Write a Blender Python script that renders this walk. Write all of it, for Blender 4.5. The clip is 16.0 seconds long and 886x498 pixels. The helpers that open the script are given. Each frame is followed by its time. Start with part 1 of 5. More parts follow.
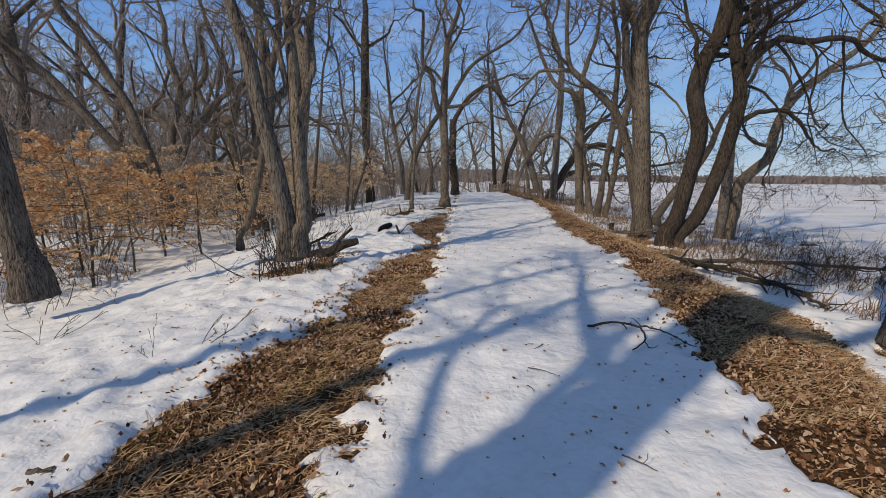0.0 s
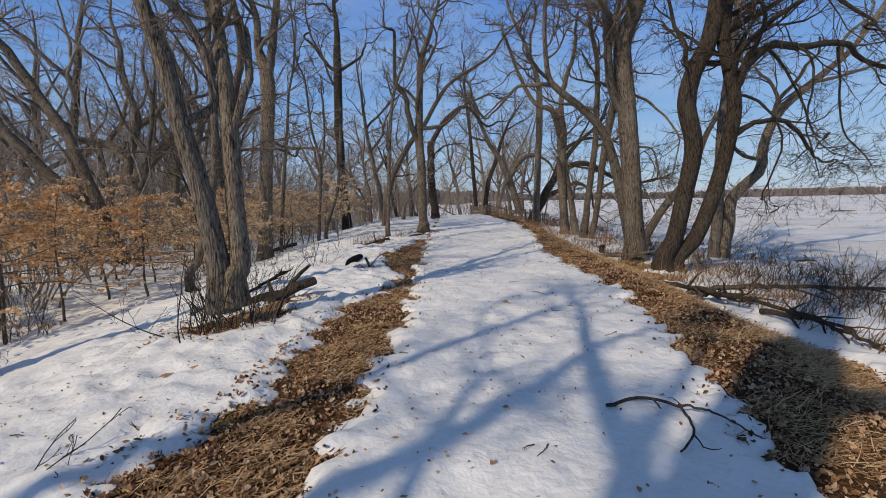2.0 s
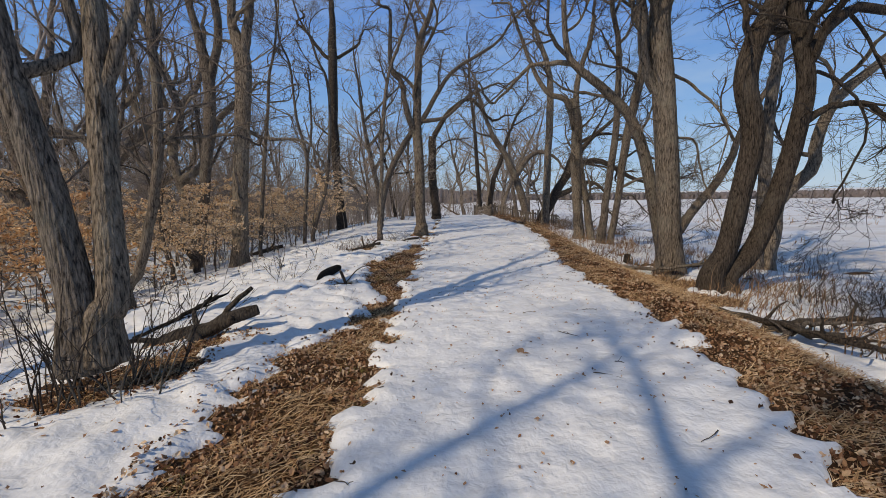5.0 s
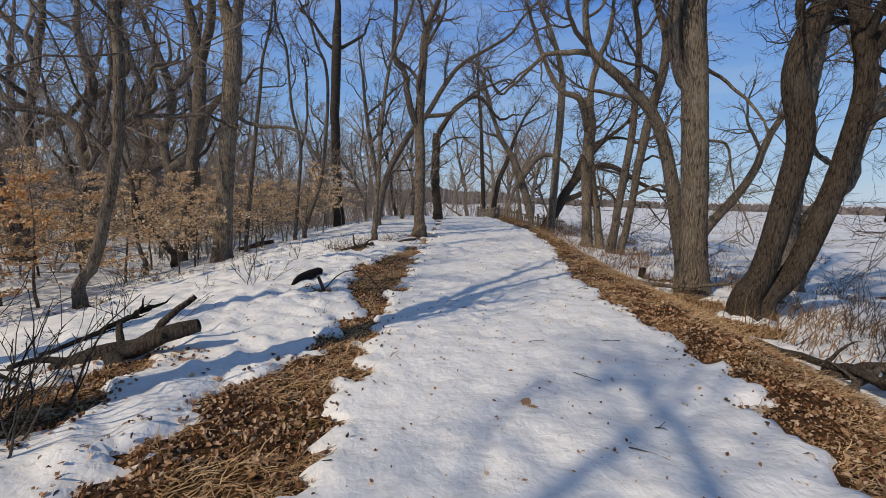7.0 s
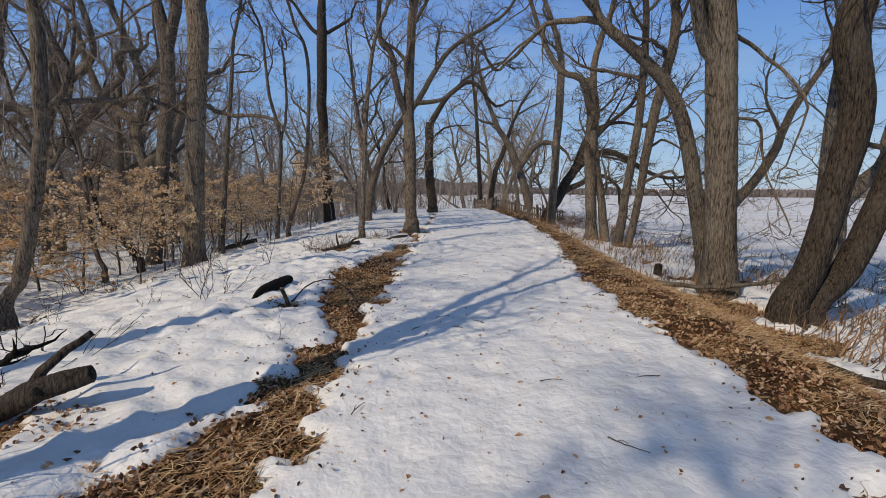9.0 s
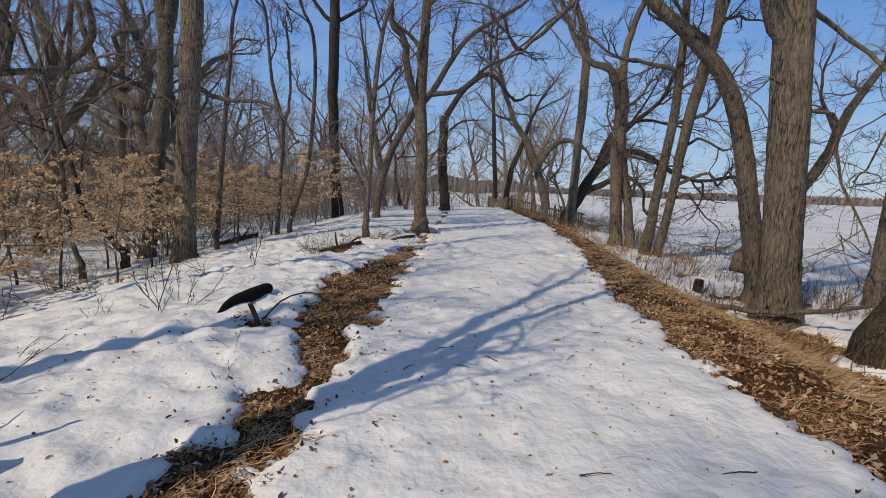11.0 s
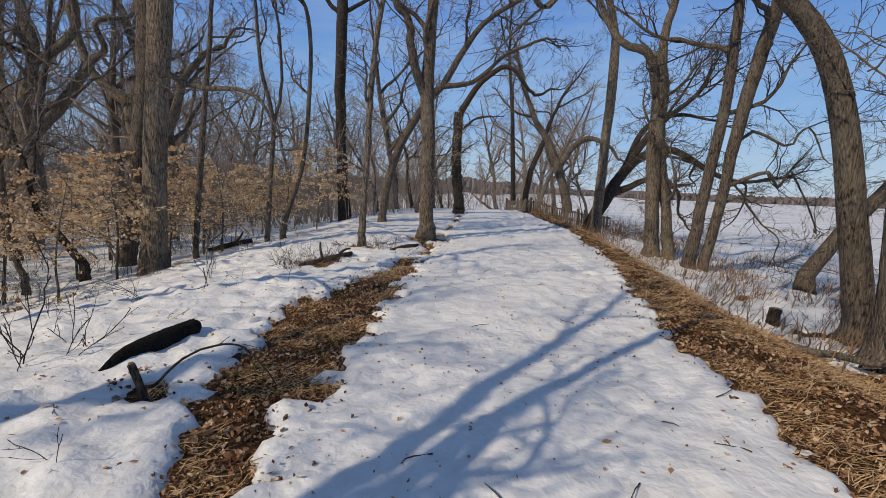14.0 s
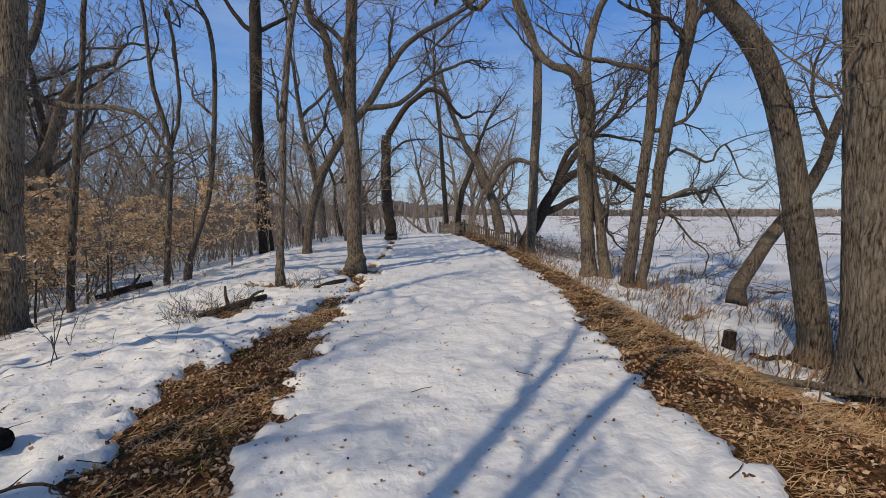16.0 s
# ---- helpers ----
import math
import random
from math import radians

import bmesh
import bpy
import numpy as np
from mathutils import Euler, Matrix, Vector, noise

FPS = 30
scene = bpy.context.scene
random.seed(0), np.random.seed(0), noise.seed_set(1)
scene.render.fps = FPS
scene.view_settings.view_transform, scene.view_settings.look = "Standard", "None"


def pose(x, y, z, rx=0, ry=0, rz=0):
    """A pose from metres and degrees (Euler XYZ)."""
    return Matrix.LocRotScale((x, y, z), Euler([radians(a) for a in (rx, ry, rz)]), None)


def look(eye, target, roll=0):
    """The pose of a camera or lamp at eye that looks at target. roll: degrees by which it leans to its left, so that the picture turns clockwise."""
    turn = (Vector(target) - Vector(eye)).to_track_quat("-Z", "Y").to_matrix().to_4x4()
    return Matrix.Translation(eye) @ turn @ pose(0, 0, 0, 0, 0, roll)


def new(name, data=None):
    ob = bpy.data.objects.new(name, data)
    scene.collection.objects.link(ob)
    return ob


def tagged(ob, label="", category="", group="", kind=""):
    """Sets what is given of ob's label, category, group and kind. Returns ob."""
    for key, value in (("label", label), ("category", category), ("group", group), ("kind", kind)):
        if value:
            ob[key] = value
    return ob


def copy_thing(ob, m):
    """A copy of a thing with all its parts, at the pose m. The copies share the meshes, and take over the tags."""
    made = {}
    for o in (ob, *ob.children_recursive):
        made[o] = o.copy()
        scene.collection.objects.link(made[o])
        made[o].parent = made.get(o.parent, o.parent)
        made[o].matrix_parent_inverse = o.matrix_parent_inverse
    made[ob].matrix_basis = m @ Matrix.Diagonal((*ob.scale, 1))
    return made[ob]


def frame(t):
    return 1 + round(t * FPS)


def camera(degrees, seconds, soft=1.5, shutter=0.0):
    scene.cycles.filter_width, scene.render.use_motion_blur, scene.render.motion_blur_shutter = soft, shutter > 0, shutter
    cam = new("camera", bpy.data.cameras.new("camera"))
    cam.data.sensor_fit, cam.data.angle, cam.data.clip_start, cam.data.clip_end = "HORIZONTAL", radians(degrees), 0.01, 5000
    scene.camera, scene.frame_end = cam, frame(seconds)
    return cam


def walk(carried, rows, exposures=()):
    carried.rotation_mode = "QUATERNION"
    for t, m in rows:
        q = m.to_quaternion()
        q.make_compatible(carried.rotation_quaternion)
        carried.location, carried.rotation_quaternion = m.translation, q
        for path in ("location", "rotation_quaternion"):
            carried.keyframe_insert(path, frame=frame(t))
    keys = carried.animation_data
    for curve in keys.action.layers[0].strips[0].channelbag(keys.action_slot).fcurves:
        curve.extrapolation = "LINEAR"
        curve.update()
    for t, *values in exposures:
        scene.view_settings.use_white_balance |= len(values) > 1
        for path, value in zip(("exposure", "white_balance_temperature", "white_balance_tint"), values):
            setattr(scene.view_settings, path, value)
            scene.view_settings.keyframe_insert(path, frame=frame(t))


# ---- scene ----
cam = camera(90.4, 16.0, soft=0.6)
METRES, EYE, TILT, LEAN, TURN = 9.0, 1.5, -9.8, 0.0, 0.0
ROWS = [
    (0.0, 0.0, 0.0, 0.0, 0.0, 0.0, -0.0),
    (0.5, 0.0074, 0.0349, 0.0063, 1.48, 0.21, 0.31),
    (1.0, 0.01, 0.0625, 0.0093, 3.08, -0.61, -0.08),
    (1.5, 0.0098, 0.0991, 0.017, 1.45, 0.03, 0.42),
    (2.0, 0.02, 0.1272, 0.025, -2.02, 2.86, 2.04),
    (2.5, 0.0394, 0.1615, 0.0318, -2.55, 5.19, 3.86),
    (3.0, 0.0365, 0.1935, 0.0319, 0.19, 3.88, 1.97),
    (3.5, 0.031, 0.2301, 0.043, -0.0, 4.11, 1.43),
    (6.0, 0.0617, 0.3893, 0.0696, -2.0, 1.95, 1.78),
    (6.5, 0.0658, 0.4132, 0.0754, -0.95, 1.97, 1.16),
    (7.0, 0.0615, 0.4464, 0.0768, -1.41, 2.76, -0.98),
    (7.5, 0.0611, 0.4776, 0.0821, -3.18, 3.05, -1.14),
    (8.0, 0.0699, 0.5135, 0.0868, -3.26, 2.57, 0.34),
    (8.5, 0.0751, 0.5389, 0.0942, -2.08, 1.93, 0.73),
    (11.0, 0.089, 0.6813, 0.1193, 0.0, 1.26, -1.58),
    (11.5, 0.0884, 0.7064, 0.1243, 0.75, 0.84, -1.23),
    (12.0, 0.0988, 0.7421, 0.1306, 1.52, 1.12, 0.25),
    (12.5, 0.1028, 0.7667, 0.1352, 2.13, 1.56, -0.47),
    (13.0, 0.0998, 0.8003, 0.1392, 2.03, 1.66, -2.44),
    (13.5, 0.1026, 0.8247, 0.1419, 1.13, 1.43, -2.49),
    (14.0, 0.1151, 0.8582, 0.1487, 2.36, 1.38, -2.04),
    (14.5, 0.1121, 0.8778, 0.1525, 5.38, 1.58, -2.89),
    (15.0, 0.1001, 0.9031, 0.1606, 5.57, 2.42, -3.91),
    (15.5, 0.1051, 0.9229, 0.1665, -0.38, 3.33, -1.56),
    (16.0, 0.1189, 0.9552, 0.1714, -5.95, 4.43, 1.42),
]
LOOK = [(0.0, -0.2, 7900, 11), (16.0, -0.2, 7900, 11)]
walk(cam, [(t, pose(0, 0, EYE, TILT, LEAN, TURN) @ pose(METRES * x, METRES * y, METRES * z, 90 + pitch, roll, yaw)) for t, x, y, z, yaw, pitch, roll in ROWS], exposures=LOOK)

# ---- light ----
SUN_AZ, SUN_EL = radians(226.0), radians(38.0)
world = bpy.data.worlds.new("sky")
scene.world = world
world.use_nodes = True
wn = world.node_tree.nodes
sky = wn.new("ShaderNodeTexSky")
sky.sky_type, sky.sun_disc = "NISHITA", False
sky.sun_elevation, sky.sun_rotation = SUN_EL, SUN_AZ
sky.air_density, sky.dust_density, sky.ozone_density = 1.0, 0.1, 2.5
wn["Background"].inputs["Strength"].default_value = 0.138
wl = world.node_tree.links
way = wn.new("ShaderNodeTexCoord")
split = wn.new("ShaderNodeSeparateXYZ")
wl.new(way.outputs["Generated"], split.inputs[0])
clear = wn.new("ShaderNodeValToRGB")  # a clear winter sky: pale at the horizon, deep blue above
clear.color_ramp.elements.new(0.25), clear.color_ramp.elements.new(0.4), clear.color_ramp.elements.new(0.6)
for el, (at, c) in zip(clear.color_ramp.elements, ((0.0, (0.42, 0.70, 1.10)), (0.14, (0.25, 0.56, 1.14)), (0.42, (0.06, 0.28, 0.98)), (0.62, (0.10, 0.22, 0.50)), (1.0, (0.08, 0.15, 0.30)))):
    el.position, el.color = at, (*c, 1)
wl.new(split.outputs["Z"], clear.inputs["Fac"])
veil = wn.new("ShaderNodeTexNoise")  # thin high cloud
veil.inputs["Scale"].default_value, veil.inputs["Detail"].default_value, veil.inputs["Roughness"].default_value = 2.2, 7.0, 0.65
stretch = wn.new("ShaderNodeMapping")
stretch.inputs["Scale"].default_value = (1.0, 2.2, 5.0)
wl.new(way.outputs["Generated"], stretch.inputs["Vector"]), wl.new(stretch.outputs["Vector"], veil.inputs["Vector"])
thin = wn.new("ShaderNodeValToRGB")
thin.color_ramp.elements[0].position, thin.color_ramp.elements[1].position = 0.45, 0.75
thin.color_ramp.elements[1].color = (0.35, 0.35, 0.35, 1)
wl.new(veil.outputs["Fac"], thin.inputs["Fac"])


def blend(fac, a, b):
    m = wn.new("ShaderNodeMix")
    m.data_type = "RGBA"
    for socket, value in ((m.inputs[0], fac), (m.inputs[6], a), (m.inputs[7], b)):
        if isinstance(value, bpy.types.NodeSocket):
            wl.new(value, socket)
        else:
            socket.default_value = value
    return m.outputs[2]


bright = wn.new("ShaderNodeVectorMath")
bright.operation = "SCALE"
bright.inputs["Scale"].default_value = 6.2
wl.new(blend(thin.outputs["Color"], clear.outputs["Color"], (0.62, 0.84, 1.12, 1)), bright.inputs[0])
wl.new(blend(0.9, sky.outputs["Color"], bright.outputs["Vector"]), wn["Background"].inputs["Color"])
sun = new("sun", bpy.data.lights.new("sun", "SUN"))
sun.data.energy, sun.data.angle, sun.data.color = 3.1, radians(0.55), (1.0, 0.91, 0.78)
SUN_FROM = Vector((math.sin(SUN_AZ) * math.cos(SUN_EL), math.cos(SUN_AZ) * math.cos(SUN_EL), math.sin(SUN_EL)))
sun.matrix_world = look(SUN_FROM * 60, (0, 0, 0))


# ---- materials ----
class Nodes:
    """A small helper round one node material."""

    def __init__(self, name, rough=0.9, spec=0.2):
        self.mat = bpy.data.materials.new(name)
        self.mat.use_nodes = True
        self.tree = self.mat.node_tree
        self.out = self.tree.nodes["Principled BSDF"]
        self.out.inputs["Roughness"].default_value = rough
        self.out.inputs["Specular IOR Level"].default_value = spec

    def add(self, kind, **inputs):
        n = self.tree.nodes.new(kind)
        for key, value in inputs.items():
            self.put(n.inputs[key.replace("_", " ")], value)
        return n

    def put(self, socket, value):
        if isinstance(value, bpy.types.NodeSocket):
            self.tree.links.new(value, socket)
        else:
            socket.default_value = value

    def coords(self, scale=(1, 1, 1), which="Object"):
        c = self.add("ShaderNodeTexCoord")
        m = self.add("ShaderNodeMapping", Vector=c.outputs[which], Scale=scale)
        return m.outputs["Vector"]

    def noise(self, vec, scale, detail=5.0, rough=0.6, warp=0.0):
        return self.add("ShaderNodeTexNoise", Vector=vec, Scale=scale, Detail=detail, Roughness=rough, Distortion=warp).outputs["Fac"]

    def ramp(self, fac, *stops):
        n = self.add("ShaderNodeValToRGB", Fac=fac)
        e = n.color_ramp.elements
        while len(e) < len(stops):
            e.new(0.5)
        for el, (p, c) in zip(e, stops):
            el.position, el.color = p, (*c, 1) if len(c) == 3 else c
        return n.outputs["Color"]

    def mix(self, fac, a, b, mode="MIX"):
        n = self.add("ShaderNodeMix")
        n.data_type, n.blend_type = "RGBA", mode
        self.put(n.inputs[0], fac), self.put(n.inputs[6], a), self.put(n.inputs[7], b)
        return n.outputs[2]

    def math(self, op, a, b):
        n = self.add("ShaderNodeMath")
        n.operation = op
        self.put(n.inputs[0], a), self.put(n.inputs[1], b)
        return n.outputs[0]

    def bump(self, height, strength, distance=0.02, normal=None):
        n = self.add("ShaderNodeBump", Height=height, Strength=strength, Distance=distance)
        if normal:
            self.put(n.inputs["Normal"], normal)
        return n.outputs["Normal"]

    def done(self, color, normal=None):
        self.put(self.out.inputs["Base Color"], color)
        if normal:
            self.put(self.out.inputs["Normal"], normal)
        return self.mat


def bark(name, dark, light, lichen=(0.27, 0.255, 0.21), grain=44.0, tall=6.5, deep=1.0):
    """Furrowed bark: broken plates between dark crooked furrows, fine grain, lichen patches."""
    n = Nodes(name, 0.92, 0.15)
    turn = n.noise(n.coords((1, 1, 0.5)), 5.0, 3, 0.5)
    bent = n.add("ShaderNodeVectorMath")
    bent.operation = "ADD"
    n.put(bent.inputs[0], n.coords((grain, grain, tall)))
    sway = n.add("ShaderNodeCombineXYZ", X=n.math("MULTIPLY", turn, 3.0), Y=n.math("MULTIPLY", turn, -2.5), Z=n.math("MULTIPLY", turn, 1.0))
    n.put(bent.inputs[1], sway.outputs[0])
    coarse = n.noise(bent.outputs[0], 1.0, 5, 0.6, 0.6)
    plates = n.add("ShaderNodeTexVoronoi", Vector=bent.outputs[0], Scale=0.8)
    plates.feature = "DISTANCE_TO_EDGE"
    ridges = n.math("ADD", n.math("MULTIPLY", coarse, 0.8), n.math("MULTIPLY", n.math("MINIMUM", plates.outputs["Distance"], 0.3), 0.5))
    fine = n.noise(n.coords((1, 1, 0.5)), 95.0, 5, 0.65)
    patch = n.noise(n.coords((1, 1, 0.6)), 2.6, 7, 0.7)
    c = n.ramp(ridges, (0.31, dark), (0.48, [a * 0.5 + b * 0.5 for a, b in zip(dark, light)]), (0.72, light))
    c = n.mix(n.ramp(patch, (0.5, (0, 0, 0)), (0.7, (0.6, 0.6, 0.6))), c, (*lichen, 1))
    c = n.mix(0.45, c, n.ramp(fine, (0.25, (0.3, 0.3, 0.3)), (0.75, (1.5, 1.5, 1.5))), "MULTIPLY")
    rnd = n.add("ShaderNodeObjectInfo").outputs["Random"]
    c = n.mix(1.0, c, n.ramp(rnd, (0.0, (0.82, 0.82, 0.84)), (1.0, (1.1, 1.06, 1.0))), "MULTIPLY")
    h = n.bump(n.math("ADD", ridges, n.math("MULTIPLY", fine, 0.25)), 1.0 * deep, 0.03)
    return n.done(c, h)


BARK_GREY = bark("bark_grey_brown", (0.02, 0.016, 0.014), (0.26, 0.218, 0.182))
BARK_TAN = bark("bark_tan", (0.027, 0.022, 0.018), (0.345, 0.292, 0.24))
BARK_DARK = bark("bark_dark", (0.011, 0.009, 0.0075), (0.125, 0.102, 0.084), (0.11, 0.10, 0.088))
TWIG = bark("twig_bark", (0.07, 0.056, 0.046), (0.25, 0.205, 0.172), grain=40, tall=20, deep=0.3)
TWIG_DARK = bark("twig_bark_dark", (0.026, 0.021, 0.018), (0.105, 0.084, 0.07), grain=40, tall=20, deep=0.3)
TWIG_PALE = bark("pale_twig_bark", (0.17, 0.14, 0.124), (0.48, 0.415, 0.372), grain=40, tall=20, deep=0.3)
CHAR = bark("charred_wood", (0.004, 0.004, 0.004), (0.022, 0.020, 0.018), (0.03, 0.03, 0.028))
CUT = bark("cut_wood", (0.22, 0.15, 0.09), (0.45, 0.33, 0.2), (0.4, 0.32, 0.22), 60, 60, 0.4)


def snow_material():
    n = Nodes("snow", 0.55, 0.35)
    v = n.coords()
    broad = n.noise(v, 0.9, 4, 0.6)
    mid = n.noise(v, 6.0, 3, 0.5)
    fine = n.noise(v, 90.0, 4, 0.6)
    small = n.noise(v, 15.0, 3, 0.5, 0.3)
    c = n.ramp(broad, (0.3, (0.76, 0.79, 0.82)), (0.7, (0.86, 0.88, 0.895)))
    c = n.mix(n.ramp(small, (0.5, (0, 0, 0)), (0.78, (0.45, 0.45, 0.45))), c, (0.66, 0.68, 0.70, 1))
    dirt = n.noise(v, 3.2, 8, 0.75, 0.4)
    c = n.mix(n.ramp(dirt, (0.54, (0, 0, 0)), (0.76, (0.5, 0.5, 0.5))), c, (0.56, 0.52, 0.46, 1))
    speck = n.add("ShaderNodeTexVoronoi", Vector=v, Scale=26.0).outputs["Distance"]
    gate = n.noise(v, 5.0, 3, 0.6)
    s = n.math("MULTIPLY", n.ramp(speck, (0.05, (1, 1, 1)), (0.09, (0, 0, 0))), n.ramp(gate, (0.58, (0, 0, 0)), (0.66, (0.8, 0.8, 0.8))))
    c = n.mix(s, c, (0.13, 0.09, 0.06, 1))
    # stubble that pokes through the open field, far right of the trail
    pos = n.add("ShaderNodeSeparateXYZ", Vector=v)
    far = n.ramp(n.math("MULTIPLY", pos.outputs["X"], 0.02), (0.12, (0, 0, 0)), (0.28, (1, 1, 1)))
    rows = n.noise(n.coords((0.10, 0.35, 1)), 1.0, 7, 0.7)
    tan = n.math("MULTIPLY", n.ramp(rows, (0.43, (0, 0, 0)), (0.64, (0.5, 0.5, 0.5))), far)
    c = n.mix(tan, c, (0.46, 0.37, 0.28, 1))
    h = n.math("ADD", n.math("MULTIPLY", mid, 0.55), n.math("ADD", n.math("MULTIPLY", small, 0.3), n.math("MULTIPLY", fine, 0.006)))
    n.out.inputs["Subsurface Weight"].default_value = 0.0
    return n.done(c, n.bump(h, 0.7, 0.06))


SNOW = snow_material()


def litter_material():
    n = Nodes("leaf_litter_soil", 0.95, 0.1)
    v = n.coords()
    cells = n.add("ShaderNodeTexVoronoi", Vector=v, Scale=22.0)
    tone = n.noise(v, 1.6, 5, 0.65)
    fine = n.noise(v, 55.0, 6, 0.7)
    c = n.ramp(fine, (0.28, (0.02, 0.012, 0.008)), (0.5, (0.075, 0.042, 0.024)), (0.75, (0.20, 0.12, 0.065)))
    c = n.mix(n.ramp(tone, (0.4, (0, 0, 0)), (0.65, (0.7, 0.7, 0.7))), c, (0.16, 0.10, 0.055, 1))
    c = n.mix(0.5, c, n.ramp(cells.outputs["Color"], (0.1, (0.35, 0.3, 0.26)), (0.9, (1.5, 1.35, 1.2))), "MULTIPLY")
    return n.done(c, n.bump(n.math("ADD", fine, cells.outputs["Distance"]), 0.9, 0.03))


LITTER = litter_material()


def foliage(name, *stops, rough=0.75, thin=0.0):
    n = Nodes(name, rough, 0.2)
    rnd = n.add("ShaderNodeNewGeometry").outputs["Random Per Island"]
    c = n.ramp(rnd, *stops)
    blot = n.noise(n.coords(), 45.0, 4, 0.6)
    c = n.mix(0.5, c, n.ramp(blot, (0.25, (0.5, 0.48, 0.45)), (0.75, (1.25, 1.2, 1.15))), "MULTIPLY")
    mat = n.done(c)
    if thin:
        glow = n.add("ShaderNodeBsdfTranslucent", Color=c)
        both = n.add("ShaderNodeMixShader", Fac=thin)
        n.put(both.inputs[1], n.out.outputs[0]), n.put(both.inputs[2], glow.outputs[0])
        n.put(n.tree.nodes["Material Output"].inputs["Surface"], both.outputs[0])
    return mat


DEAD_LEAF = foliage("dead_leaf", (0.0, (0.10, 0.045, 0.026)), (0.3, (0.31, 0.16, 0.088)), (0.65, (0.56, 0.355, 0.215)), (1.0, (0.80, 0.64, 0.47)), thin=0.25)
DRY_GRASS = foliage("dry_grass", (0.0, (0.26, 0.145, 0.075)), (0.5, (0.55, 0.37, 0.205)), (1.0, (0.82, 0.64, 0.42)), thin=0.25)
MOSSY_GRASS = foliage("mossy_grass", (0.0, (0.09, 0.085, 0.025)), (1.0, (0.26, 0.21, 0.07)))
BEECH_LEAF = foliage("beech_leaf", (0.0, (0.52, 0.27, 0.115)), (0.5, (0.72, 0.45, 0.24)), (1.0, (0.87, 0.69, 0.47)), thin=0.4)
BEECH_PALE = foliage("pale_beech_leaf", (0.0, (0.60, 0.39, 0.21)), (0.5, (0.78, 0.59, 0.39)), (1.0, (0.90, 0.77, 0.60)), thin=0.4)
# skyline wood: brown-grey lightened towards bluish grey, so distance haze sits in the colour
WOODS_HAZED = foliage("far_woods", (0.0, (0.16, 0.145, 0.15)), (1.0, (0.24, 0.215, 0.22)), rough=1.0)
WET_LEAF = foliage("wet_leaf", (0.0, (0.045, 0.025, 0.016)), (1.0, (0.17, 0.095, 0.055)), rough=0.6)
WEED = foliage("dry_weed", (0.0, (0.13, 0.075, 0.045)), (1.0, (0.34, 0.22, 0.13)))
FENCE_WOOD = bark("weathered_fence_wood", (0.07, 0.06, 0.05), (0.24, 0.205, 0.175), (0.27, 0.24, 0.21), 30, 3, 0.4)


# ---- mesh helpers ----
def mesh_of(name, verts, quads, material, smooth=True):
    """A mesh from an array of corners and an array of quads (a triangle repeats its last corner)."""
    verts, quads = np.asarray(verts, float), np.asarray(quads, int)
    me = bpy.data.meshes.new(name)
    tri = quads[:, 2] == quads[:, 3]
    sizes = np.where(tri, 3, 4)
    keep = np.ones(quads.shape, bool)
    keep[:, 3] = ~tri
    loops = quads[keep]
    me.vertices.add(len(verts)), me.loops.add(len(loops)), me.polygons.add(len(quads))
    me.vertices.foreach_set("co", verts.ravel())
    me.loops.foreach_set("vertex_index", loops)
    me.polygons.foreach_set("loop_start", np.concatenate(([0], np.cumsum(sizes)[:-1])))
    me.polygons.foreach_set("use_smooth", np.full(len(quads), smooth))
    me.materials.append(material)
    me.update(calc_edges=True)
    return me


def part(name, me, parent, label=""):
    ob = new(name, me)
    ob.parent = parent
    return tagged(ob, label)


